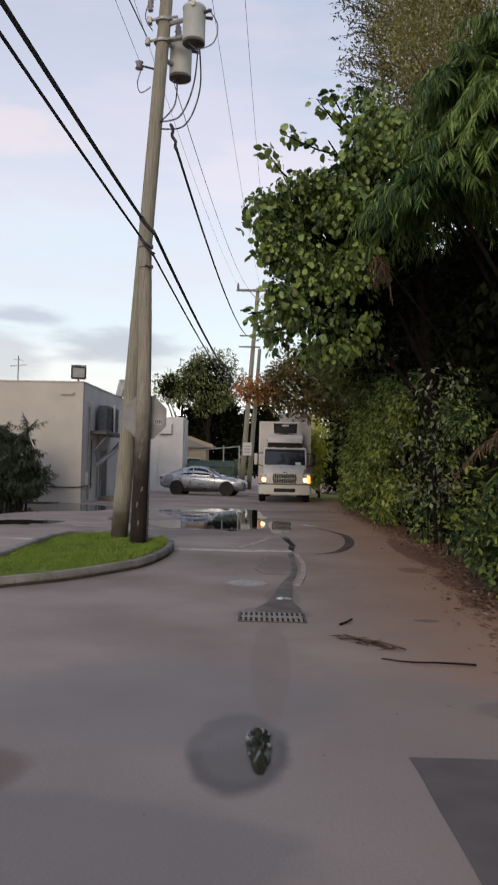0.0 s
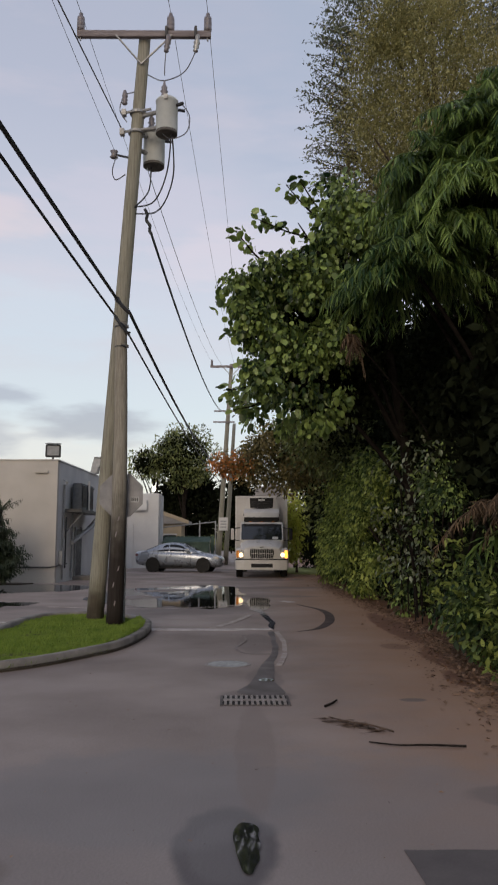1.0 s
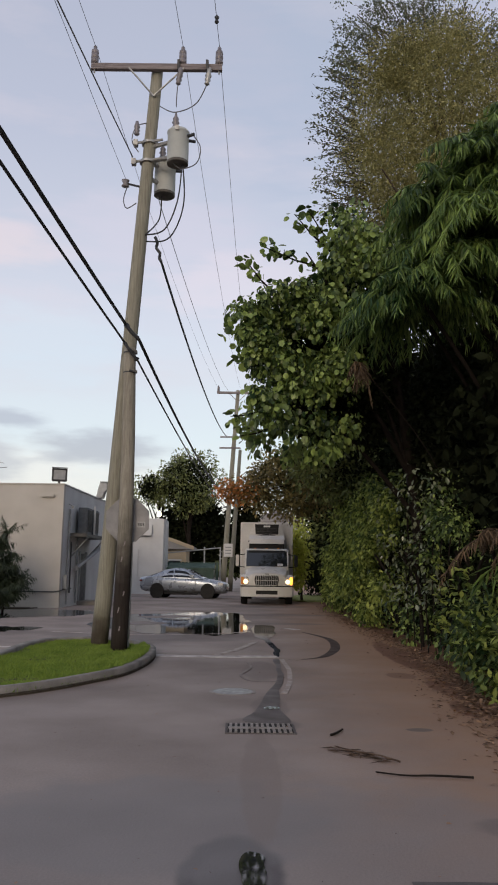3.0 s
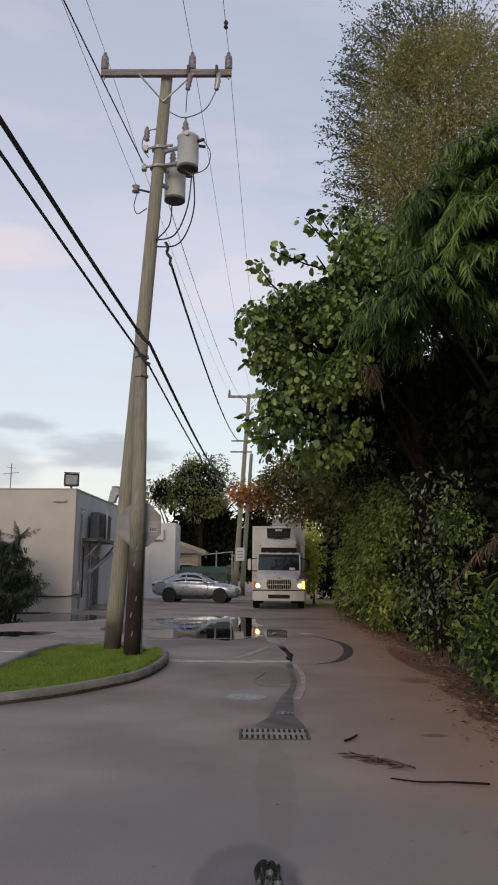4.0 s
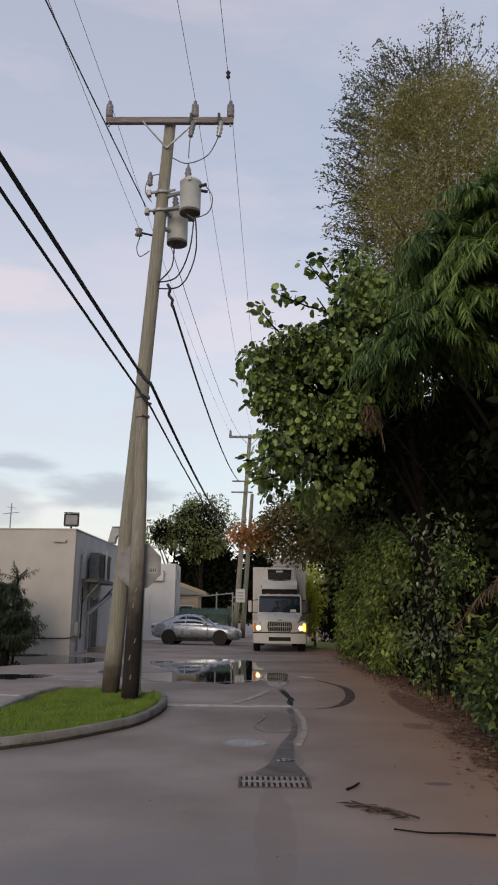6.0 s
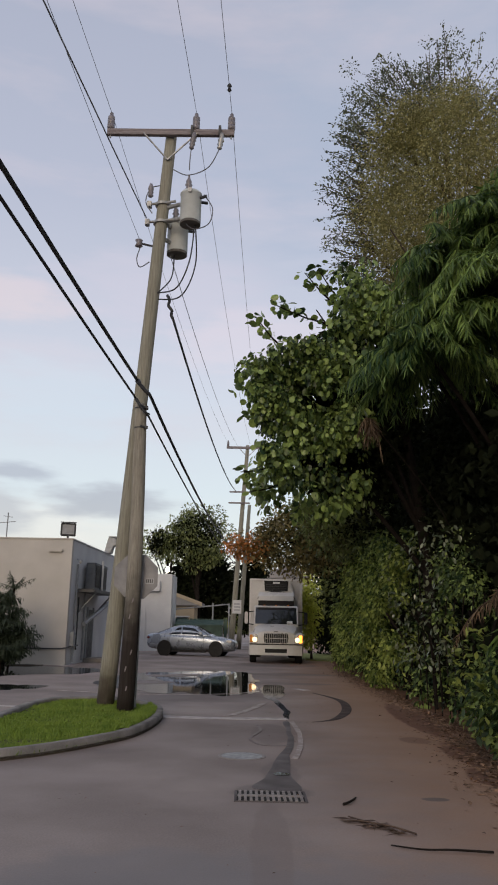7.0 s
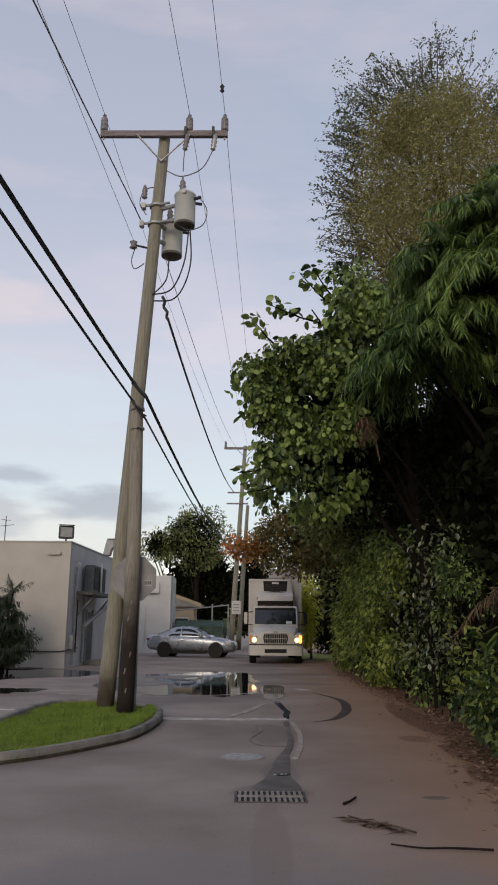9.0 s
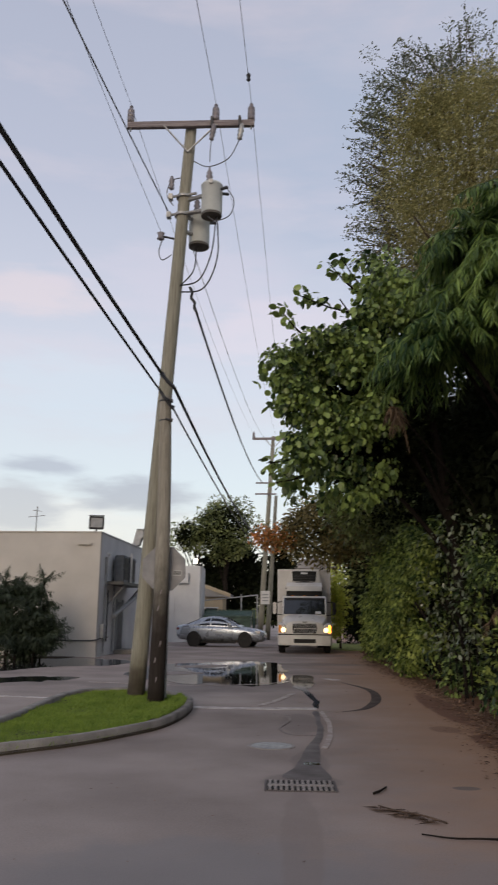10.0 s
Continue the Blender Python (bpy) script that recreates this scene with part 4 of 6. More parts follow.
def far_pole(base, top, r, arm, label):
    p = thing("utility_pole", pose(*base), label, "utility pole")
    t = Vector(top) - Vector(base)
    part("shaft", sweep([t * k for k in np.linspace(0, 1, 8)], list(np.linspace(r * 1.2, r * 0.75, 8)), 14), "wood_pole", p, smooth=True)
    if arm:
        a = part("crossarm", box(t.x - arm, t.x + arm, -0.26, -0.14, t.z - 0.3, t.z - 0.14, 0.01), "arm_wood", p)
        for x in (-0.93, 0.35, 0.93):
            insulator(t.x + x * arm, -0.2, t.z - 0.14, a)
        for s in (-1, 1):
            part("brace", rod((t.x + s * 0.6, -0.26, t.z - 0.28), (t.x, -0.2, t.z - 0.9), 0.025, seg=6), "steel", p)
        for z in (0.755, 0.70):
            part("bracket", box(t.x * z - 1.0, t.x * z + 0.5, -0.3, -0.2, t.z * z, t.z * z + 0.1, 0.01), "arm_wood", p)
        n = part("notice", box(t.x * 0.2 - 0.1, t.x * 0.2 + 0.5, -0.34, -0.325, 2.4, 3.3, 0.004), "stucco_white", p, "pale notice board with grey marks")
        for k in range(3):
            part("mark", box(t.x * 0.2, t.x * 0.2 + 0.4, -0.346, -0.342, 2.6 + 0.2 * k, 2.68 + 0.2 * k), "grey_metal", n)


far_pole(P2B, P2T, 0.17, 1.5, "far wooden utility pole with a crossarm")
far_pole((-1.5, 57, 0), (-0.92, 57, 10.2), 0.16, 0, "far plain wooden utility pole")


def span(a, b, sag, r, mat, label, group="overhead lines", n=28):
    a, b = Vector(a), Vector(b)
    pts = [a.lerp(b, t) - Vector((0, 0, sag * 4 * t * (1 - t))) for t in np.linspace(0, 1, n)]
    tagged(part("overhead_cable", sweep(pts, r, 6), mat, None, label), category="cable", group=group)


A1 = (P1T[0], 16.0, 0)
span((-2.627, 15.45, 6.50), (-3.4, -22, 6.55), 0.38, 0.034, "cable", "thick black communications cable sagging between poles")
span((-2.34, 15.42, 6.17), (-1.75, 54.8, 6.7), 0.6, 0.036, "cable", "thick black communications cable sagging between poles")
span((-2.639, 15.4, 6.12), (-3.5, -22, 6.31), 0.30, 0.023, "cable", "thin black communications cable")
span((-2.345, 15.42, 5.72), (-1.75, 54.8, 5.75), 0.35, 0.022, "cable", "thin black communications cable")
for x, zf in ((-1.40, -1.1), (0.58, 0.45), (1.40, 1.15)):
    span((A1[0] + x, 16.0, 13.2), (-3.1 + x, -22, 13.4), 0.5, 0.006, "wire", "thin bare overhead conductor")
    span((A1[0] + x, 16.0, 13.2), (P2T[0] - 0.3 + zf, 54.8, 14.3), 0.7, 0.006, "wire", "thin bare overhead conductor")
clampw = part("line_clamp", lathe([(0.015, -0.10), (0.05, -0.06), (0.03, 0.0), (0.055, 0.05), (0.015, 0.11)], 10, m=Matrix.Translation((-0.89, 15.15, 13.18))), "dark_metal", bpy.data.objects["overhead_cable.008"], "small dark clamp on the wire")
span((-2.72, 16.05, 10.5), (-5.9, -22, 10.9), 0.5, 0.014, "wire", "grey bare neutral wire")
span((-2.86, 16.1, 10.0), (-3.7, -22, 10.3), 0.5, 0.005, "wire", "thin grey bare overhead wire")
span((-2.13, 16.0, 9.54), (-1.7, 54.8, 14.0), 0.6, 0.009, "wire", "grey bare neutral wire")
span((-2.01, 15.95, 8.06), (-1.78, 54.75, 10.75), 0.65, 0.028, "cable", "black twisted service cable sagging to the far pole")


for pts, r in (([(-2.627, 15.45, 6.50), (-2.56, 15.40, 6.40), (-2.44, 15.39, 6.26), (-2.34, 15.42, 6.17)], 0.034), ([(-2.639, 15.40, 6.12), (-2.52, 15.36, 5.93), (-2.42, 15.38, 5.80), (-2.345, 15.42, 5.72)], 0.022)):
    grip = tagged(part("cable_grip", sweep(spline(pts, 5), r * 1.15, 8), "cable", None, "black cable grip crossing the pole's face"), category="cable", group="overhead lines")
    part("wrap", rod(Vector(pts[0]).lerp(Vector(pts[1]), 0.2), Vector(pts[0]).lerp(Vector(pts[1]), 0.9), r * 1.7, r * 1.3, 8), "dark_metal", grip, "spiral steel wrap")
    part("hook", rod(pts[2], Vector(pts[2]) + Vector((0.06, 0.22, 0.02)), 0.02, seg=8), "dark_metal", grip, "dark suspension hook")
tagged(part("service_pigtail", sweep(spline([(-2.16, 16.0, 8.62), (-2.10, 15.95, 8.48), (-2.12, 15.95, 8.36), (-2.04, 15.95, 8.24), (-2.05, 15.95, 8.14), (-2.01, 15.95, 8.06)], 5), 0.034, 7), "cable", None, "bundled black splice where the service cable leaves the pole"), category="cable", group="overhead lines")


# ---- truck ----
def wheel(parent, x, y, r, w, name="wheel"):
    m = Matrix.Translation((x, y, r)) @ pose(0, 0, 0, 0, 90, 0)
    wh = part(name, lathe([(r * 0.62, -w / 2), (r * 0.93, -w / 2), (r, -w * 0.36), (r, w * 0.36), (r * 0.93, w / 2), (r * 0.62, w / 2)], 28, m=m), "rubber", parent, "black tyre", smooth=True)
    part("rim", lathe([(r * 0.15, -w * 0.42), (r * 0.5, -w * 0.34), (r * 0.63, -w * 0.45), (r * 0.63, w * 0.45), (r * 0.5, w * 0.34), (r * 0.15, w * 0.42)], 20, m=m), "rim", wh, smooth=True)
    return wh


def box_truck():
    t = thing("box_truck", pose(0.72, 36.4, 0, 0, 0, -0.5), "white refrigerated box truck with lit headlights, standing in the alley", "truck")
    W = 1.23
    b = part("cargo_box", box(-W, W, 2.45, 9.6, 1.05, 3.84, 0.03), "white_panel", t, "white insulated cargo box")
    for s in (-1, 1):
        part("corner_post", box(s * W - 0.05, s * W + 0.05, 2.40, 2.50, 1.05, 3.86, 0.015), "white_paint", b)
    part("top_rail", box(-W, W, 2.40, 2.49, 3.78, 3.865, 0.015), "white_paint", b)
    part("chassis", box(-0.5, 0.5, 0.4, 9.3, 0.62, 0.95, 0.02), "black_plastic", t)
    part("underrun", box(-1.15, 1.15, 1.2, 2.3, 0.45, 1.0, 0.03), "black_plastic", t)
    # refrigeration unit
    r = part("cooling_unit", extrude([(-0.86, 2.72), (-0.90, 3.05), (-0.80, 3.35), (-0.66, 3.74), (-0.60, 3.80), (0.60, 3.80), (0.66, 3.74), (0.80, 3.35), (0.90, 3.05), (0.86, 2.72)], 1.85, 2.40, "y", 0.04), "white_paint", t, "white refrigeration unit above the cab")
    part("intake", extrude([(-0.54, 3.26), (-0.58, 3.74), (0.58, 3.74), (0.54, 3.26)], 1.80, 1.848, "y", 0.015), "black_plastic", r, "black intake grille")
    for k in range(4):
        part("louvre", box(-0.5, 0.5, 1.782, 1.80, 3.30 + 0.08 * k, 3.325 + 0.08 * k), "dark_metal", r)
    part("badge", box(-0.16, 0.16, 1.77, 1.785, 3.60, 3.68), "stucco_white", r, "small pale badge")
    # The dark arch stands for the shadow in the recess below the unit.
    arch = [(0.90 * math.cos(a), 2.86 + 0.40 * math.sin(a)) for a in np.linspace(0.12, math.pi - 0.12, 15)]
    inner = [(0.78 * math.cos(a), 2.78 + 0.20 * math.sin(a)) for a in np.linspace(math.pi - 0.12, 0.12, 15)]
    part("rim_band", extrude(arch + inner, 1.79, 1.85, "y"), "dark_metal", r, "dark arched band painted for the shaded recess")
    part("air_dam", extrude([(1.45, 2.80), (1.50, 3.02), (1.75, 3.20), (1.84, 3.20), (1.84, 2.80)], -0.84, 0.84, "x", 0.03), "white_paint", t, "white roof fairing")
    # Solid black block paints the shade between cab roof and fairing.
    part("roof_gap", box(-0.84, 0.84, 1.55, 2.38, 2.56, 2.80, 0.01), "black_plastic", t, "black strip standing for the shaded gap under the fairing")
    for x in (-0.55, 0.0, 0.55):
        part("marker_lamp", box(x - 0.05, x + 0.05, 1.38, 1.44, 2.562, 2.60, 0.01), "amber", t, "small amber roof marker")
    # cab
    cabp = [(0.95, 0.75), (0.95, 1.72), (1.30, 2.50), (1.42, 2.56), (2.30, 2.56), (2.36, 2.4), (2.36, 0.75)]
    c = part("cab", extrude(cabp, -1.03, 1.03, "x", 0.05), "white_paint", t, "white cab")
    ws = part("windshield", extrude([(0.955, 1.72), (1.285, 2.455), (1.275, 2.465), (0.935, 1.73)], -0.96, 0.96, "x", 0.0), "glass", c, "dark windshield")
    for s in (-1, 1):
        part("pillar", extrude([(0.95, 1.70), (1.29, 2.48), (1.265, 2.49), (0.925, 1.71)], s * 0.985 - 0.035, s * 0.985 + 0.035, "x", 0.01), "white_paint", c)
        part("side_window", box(s * 1.03 - 0.008, s * 1.03 + 0.008, 1.35, 2.05, 1.72, 2.36, 0.005), "glass", c)
    for x in (-0.45, 0.25):
        part("wiper", rod((x, 0.93, 1.73), (x + 0.45, 1.0, 1.86), 0.012, seg=6), "black_plastic", c)
    part("sun_visor_strip", extrude([(1.24, 2.36), (1.29, 2.47), (1.27, 2.475), (1.22, 2.365)], -0.86, 0.86, "x"), "black_plastic", c)
    part("paper", extrude([(0.945, 1.75), (1.0, 1.86), (0.985, 1.865), (0.93, 1.755)], 0.50, 0.76, "x"), "stucco_white", c, "pale paper behind the windshield")
    # hood: a loft of tapered cross sections
    bm = bmesh.new()
    secs = []
    for y, w, z0, z1, k in ((0.10, 0.60, 0.78, 1.30, 0.10), (0.16, 0.86, 0.76, 1.42, 0.16), (0.45, 1.00, 0.75, 1.56, 0.20), (0.98, 1.02, 0.75, 1.72, 0.16)):
        secs.append([bm.verts.new((x, y, z)) for x, z in ((-w, z0), (-w, z1 - k * 1.6), (-w + k * 0.5, z1 - k * 0.6), (-w + k * 1.8, z1 - 0.02), (0, z1 + 0.03), (w - k * 1.8, z1 - 0.02), (w - k * 0.5, z1 - k * 0.6), (w, z1 - k * 1.6), (w, z0))])
    for a, d in zip(secs, secs[1:]):
        for i in range(9):
            bm.faces.new((a[i], d[i], d[(i + 1) % 9], a[(i + 1) % 9]))
    bm.faces.new(secs[0][::-1])
    bm.faces.new(secs[-1])
    bmesh.ops.recalc_face_normals(bm, faces=bm.faces)
    h = part("hood", bm, "white_paint", t, "white sloping hood", smooth=False)
    g = part("grille", extrude([(-0.50, 0.86), (-0.56, 1.10), (-0.52, 1.32), (0.52, 1.32), (0.56, 1.10), (0.50, 0.86)], 0.05, 0.11, "y", 0.015), "black_plastic", t, "grey barred grille")
    for z in (0.87, 1.09, 1.30):
        part("grille_bar", box(-0.52, 0.52, 0.028, 0.05, z - 0.014, z + 0.014, 0.005), "chrome", g)
    for k in range(12):
        part("grille_post", box(-0.475 + 0.085 * k, -0.455 + 0.085 * k, 0.032, 0.052, 0.885, 1.285), "grey_metal", g)
    part("hood_badge", box(-0.10, 0.10, 0.10, 0.13, 1.36, 1.40, 0.01), "dark_metal", h)
    for s in (-1, 1):
        f = part("fender", extrude([(0.14, 0.70), (0.18, 1.22), (0.5, 1.34), (0.95, 1.36), (1.3, 1.2), (1.3, 0.95), (1.1, 1.02), (0.7, 1.05), (0.4, 0.9), (0.32, 0.70)], s * 1.0 - 0.2, s * 1.0 + 0.2, "x", 0.04), "white_paint", t, "white front fender")
        l = part("headlamp_housing", box(s * 0.99 - 0.16, s * 0.99 + 0.16, 0.09, 0.16, 0.87, 1.25, 0.03), "chrome", t)
        part("headlight" if s < 0 else "headlight", lathe([(0.11, 0), (0.105, 0.03), (0.06, 0.05), (0.02, 0.055)], 18, m=Matrix.Translation((s * 0.96, 0.09, 1.03)) @ pose(0, 0, 0, 90, 0, 0)), "headlight", l, "lit warm headlight", smooth=True)
        part("turn_signal", box(s * 1.11 - 0.065, s * 1.11 + 0.065, 0.06, 0.12, 0.90, 1.24, 0.02), "signal" if s > 0 else "amber", l, "lit amber turn signal" if s > 0 else "amber turn signal")
        mi = part("mirror", box(s * 1.38 - 0.08, s * 1.38 + 0.08, 1.02, 1.14, 1.72, 2.26, 0.03), "black_plastic" if s > 0 else "white_panel", t, "tall side mirror")
        part("mirror_arm", rod((s * 1.36, 1.1, 2.25), (s * 0.98, 1.3, 2.3), 0.02, seg=8), "black_plastic", mi)
        part("mirror_arm", rod((s * 1.36, 1.1, 1.72), (s * 0.98, 1.2, 1.68), 0.02, seg=8), "black_plastic", mi)
        wheel(t, s * 1.03, 0.78, 0.50, 0.30)
        wheel(t, s * 0.98, 7.2, 0.50, 0.50, "rear_wheel")
        part("mudguard", box(s * 1.03 - 0.17, s * 1.03 + 0.17, 1.32, 1.36, 0.2, 0.9), "black_plastic", t)
    bp = part("bumper", extrude([(-1.22, 0.10), (-1.16, -0.06), (-0.8, -0.14), (0.8, -0.14), (1.16, -0.06), (1.22, 0.10), (1.22, 0.22), (-1.22, 0.22)], 0.36, 0.80, "z", 0.03), "white_paint", t, "white front bumper")
    part("air_slot", box(-0.49, 0.49, -0.155, -0.135, 0.47, 0.64, 0.006), "black_plastic", bp, "black air slot")
    part("bumper_trim", box(-1.2, 1.2, 0.0, 0.2, 0.805, 0.85, 0.01), "black_plastic", bp)
    part("step_tank", box(-1.2, -0.75, 1.5, 2.3, 0.42, 0.85, 0.04), "chrome", t)


box_truck()


# ---- parked car ----
def coupe():
    c = thing("parked_car", pose(-3.62, 43.7, 0, 0, 0, 172), "silver two-door coupe parked with its nose to the alley", "car")
    c.scale = (1.0, 1.0, 1.12)
    # side outline, nose at -x; sections give width over height
    L = 4.75
    bm = bmesh.new()
    prof = [(-2.42, 0.30, 0.66, 0.62), (-2.28, 0.22, 0.74, 0.72), (-1.9, 0.20, 0.84, 0.84), (-1.3, 0.20, 0.92, 0.88), (-0.75, 0.19, 0.97, 0.89), (0.2, 0.19, 0.99, 0.90), (1.1, 0.20, 1.01, 0.90), (1.75, 0.22, 1.02, 0.87), (2.2, 0.28, 1.00, 0.78), (2.44, 0.34, 0.95, 0.70)]
    secs = []
    for x, z0, z1, w in prof:
        zm = z0 + (z1 - z0) * 0.55
        secs.append([bm.verts.new((x, y, z)) for y, z in ((-w * 0.9, z0), (-w, zm), (-w * 0.96, z1 - 0.10), (-w * 0.82, z1), (0, z1 + 0.04), (w * 0.82, z1), (w * 0.96, z1 - 0.10), (w, zm), (w * 0.9, z0))])
    for a, b in zip(secs, secs[1:]):
        for i in range(9):
            bm.faces.new((a[i], a[(i + 1) % 9], b[(i + 1) % 9], b[i]))
    bm.faces.new(secs[0])
    bm.faces.new(secs[-1][::-1])
    bmesh.ops.recalc_face_normals(bm, faces=bm.faces)
    body = part("body", bm, "silver", c, "silver painted body", smooth=True)
    sm = body.modifiers.new("rounding", "SUBSURF")
    sm.levels = sm.render_levels = 2
    def cabin(x, u, out=0.0):
        """A point of the cabin's skin: u from the belt line (0) over the roof's middle (1)."""
        z = float(np.interp(x, XS, ZS)) + out
        wt_ = 0.60 + 0.16 * abs((x - 0.35) / 1.6) ** 2
        if u < 0.62:
            k = u / 0.62
            return 0.80 + out + (wt_ - 0.80) * k + 0.035 * math.sin(math.pi * k), 0.92 + (z - 0.05 - 0.92) * k
        k = (u - 0.62) / 0.38 * math.pi / 2
        return (wt_ + out) * math.cos(k), z - 0.05 + 0.07 * math.sin(k)
    XC = np.linspace(-1.15, 2.0, 27)
    key = spline([(-1.15, 0.95, 0), (-0.75, 1.14, 0), (-0.30, 1.33, 0), (0.15, 1.405, 0), (0.6, 1.395, 0), (1.05, 1.31, 0), (1.55, 1.13, 0), (2.0, 0.99, 0)], 6)
    XS, ZS = [v.x for v in key], [v.y for v in key]
    US = (0, 0.15, 0.31, 0.47, 0.62, 0.70, 0.80, 0.90)
    bm = bmesh.new()
    secs = []
    for x in XC:
        half = [cabin(x, u) for u in US]
        secs.append([bm.verts.new((x, -y, z)) for y, z in half] + [bm.verts.new((x, 0, cabin(x, 1.0)[1]))] + [bm.verts.new((x, y, z)) for y, z in half[::-1]])
    for a, b in zip(secs, secs[1:]):
        for i in range(len(a) - 1):
            bm.faces.new((a[i], a[i + 1], b[i + 1], b[i]))
    bm.faces.new(secs[0])
    bm.faces.new(secs[-1][::-1])
    bmesh.ops.recalc_face_normals(bm, faces=bm.faces)
    part("roof", bm, "silver", c, "silver curved roof", smooth=True)

    def glazing(name, x0, x1, u0, u1, label, both=0, slant=0.0):
        bm = bmesh.new()
        rows = []
        for x in np.linspace(x0, x1, 9):
            row = []
            for k, u in enumerate(np.linspace(u0, u1, 5 if both else 4)):
                xx = x + slant * k / 3
                y, z = cabin(xx, u if u <= 1 else 2 - u, 0.012)
                row.append(bm.verts.new((xx, y * (both or 1) * (1 if u <= 1 else -1), z)))
            rows.append(row)
        for a, b in zip(rows, rows[1:]):
            for i in range(len(a) - 1):
                bm.faces.new((a[i], b[i], b[i + 1], a[i + 1]))
        bmesh.ops.recalc_face_normals(bm, faces=bm.faces)
        bmesh.ops.solidify(bm, geom=bm.faces[:], thickness=0.010)
        return part(name, bm, "glass", c, label)
    glazing("windscreen", -1.05, -0.34, 0.68, 1.32, "dark windscreen", 1)
    glazing("rear_window", 1.12, 1.75, 0.68, 1.32, "dark rear window", 1)
    for s in (-1, 1):
        for x0, x1, n in ((-0.72, 0.42, "door_window"), (0.47, 1.12, "quarter_window")):
            bm = bmesh.new()
            lo, hi = [], []
            for x in np.linspace(x0, x1, 8):
                (ya, za), (yb, zb) = cabin(x, 0.10, 0.012), cabin(x, 0.54, 0.012)
                k = min(1.0, max(0.12, (x - x0) / 0.4)) if n == "door_window" else min(1.0, max(0.15, (x1 - x) / 0.45))
                lo.append(bm.verts.new((x, s * ya, za)))
                hi.append(bm.verts.new((x, s * (ya + (yb - ya) * k), za + (zb - za) * k)))
            for i in range(7):
                bm.faces.new((lo[i], lo[i + 1], hi[i + 1], hi[i]) if s > 0 else (lo[i], hi[i], hi[i + 1], lo[i + 1]))
            bmesh.ops.solidify(bm, geom=bm.faces[:], thickness=-0.012)
            part(n, bm, "glass", c, "dark side glass")
        mi = part("mirror", box(-0.72, -0.50, s * 0.92 - 0.09, s * 0.92 + 0.09, 0.98, 1.12, 0.03), "silver", c, "silver wing mirror")
        part("handle", box(0.22, 0.42, s * 0.885 - 0.02, s * 0.885 + 0.02, 0.76, 0.79, 0.008), "silver", c)
        part("headlight", box(-2.27, -1.95, s * 0.68 - 0.13, s * 0.68 + 0.11, 0.62, 0.76, 0.04), "chrome", c, "clear headlight")
        part("tail_lamp", box(2.16, 2.34, s * 0.66 - 0.14, s * 0.66 + 0.12, 0.76, 0.86, 0.03), "tail_red", c, "dull red tail lamp")
        part("door_seam", box(-0.78, -0.765, s * 0.90 - 0.012, s * 0.90 + 0.004, 0.28, 0.94), "black_plastic", c)
        part("sill", box(-0.95, 1.05, s * 0.86 - 0.05, s * 0.86 + 0.02, 0.17, 0.27, 0.02), "black_plastic", c)
        for x in (-1.45, 1.32):
            part("wheel_arch", lathe([(0.2, -0.12), (0.375, -0.12), (0.375, 0.025), (0.2, 0.025)], 24, m=Matrix.Translation((x, s * 0.85, 0.34)) @ pose(0, 0, 0, 90 * s, 0, 0)), "black_plastic", c)
            m = Matrix.Translation((x, s * 0.80, 0.33)) @ pose(0, 0, 0, 90, 0, 0)
            w = part("wheel", lathe([(0.2, -0.11), (0.325, -0.11), (0.345, -0.08), (0.345, 0.08), (0.325, 0.11), (0.2, 0.11)], 28, m=m), "rubber", c, "black tyre", smooth=True)
            part("rim", lathe([(0.03, -0.115), (0.18, -0.09), (0.215, -0.105), (0.215, 0.105), (0.18, 0.09), (0.03, 0.115)], 10, m=m), "rim", w)
    part("front_grille", box(-2.40, -2.34, -0.4, 0.4, 0.36, 0.52, 0.01), "black_plastic", c)


coupe()


def dumpster():
    d = thing("dumpster", pose(-3.75, 50.0, 0), "dark green steel dumpster with a lid", "dumpster")
    part("bin", extrude([(-1.35, 0.15), (-1.45, 1.55), (1.45, 1.55), (1.35, 0.15)], -0.8, 0.8, "y", 0.03), "dumpster_green", d)
    part("lid", extrude([(-0.9, 1.56), (-0.9, 1.62), (0.9, 1.92), (0.9, 1.56)], -1.46, 1.46, "x", 0.02), "dumpster_green", d, "sloping dark green lid")
    for x in (-0.9, 0, 0.9):
        part("rib", box(x - 0.05, x + 0.05, -0.86, -0.802, 0.2, 1.5, 0.01), "dumpster_green", d)
    part("rim", box(-1.5, 1.5, -0.87, -0.80, 1.50, 1.57, 0.01), "dumpster_green", d)
    for x in (-1.1, 1.1):
        part("skid", box(x - 0.1, x + 0.1, -0.7, 0.7, 0, 0.15, 0.01), "dark_metal", d)


dumpster()


def gate_frame():
    g = thing("gate_frame", pose(-3.6, 52.5, 0), "pale steel enclosure frame behind the dumpster", "gate frame")
    for x in (-2.1, 0.5, 1.55):
        part("post", rod((x, 0, 0), (x, 0, 3.0 if x > 0 else 2.6), 0.05, seg=10), "grey_metal", g)
    part("rail", rod((-2.1, 0, 2.55), (1.55, 0, 2.95), 0.04, seg=8), "grey_metal", g)
    for k in range(14):
        part("slat", box(-2.0 + 0.25 * k, -1.8 + 0.25 * k, 0.06, 0.08, 0.1, 2.0), "dumpster_green", g)


gate_frame()


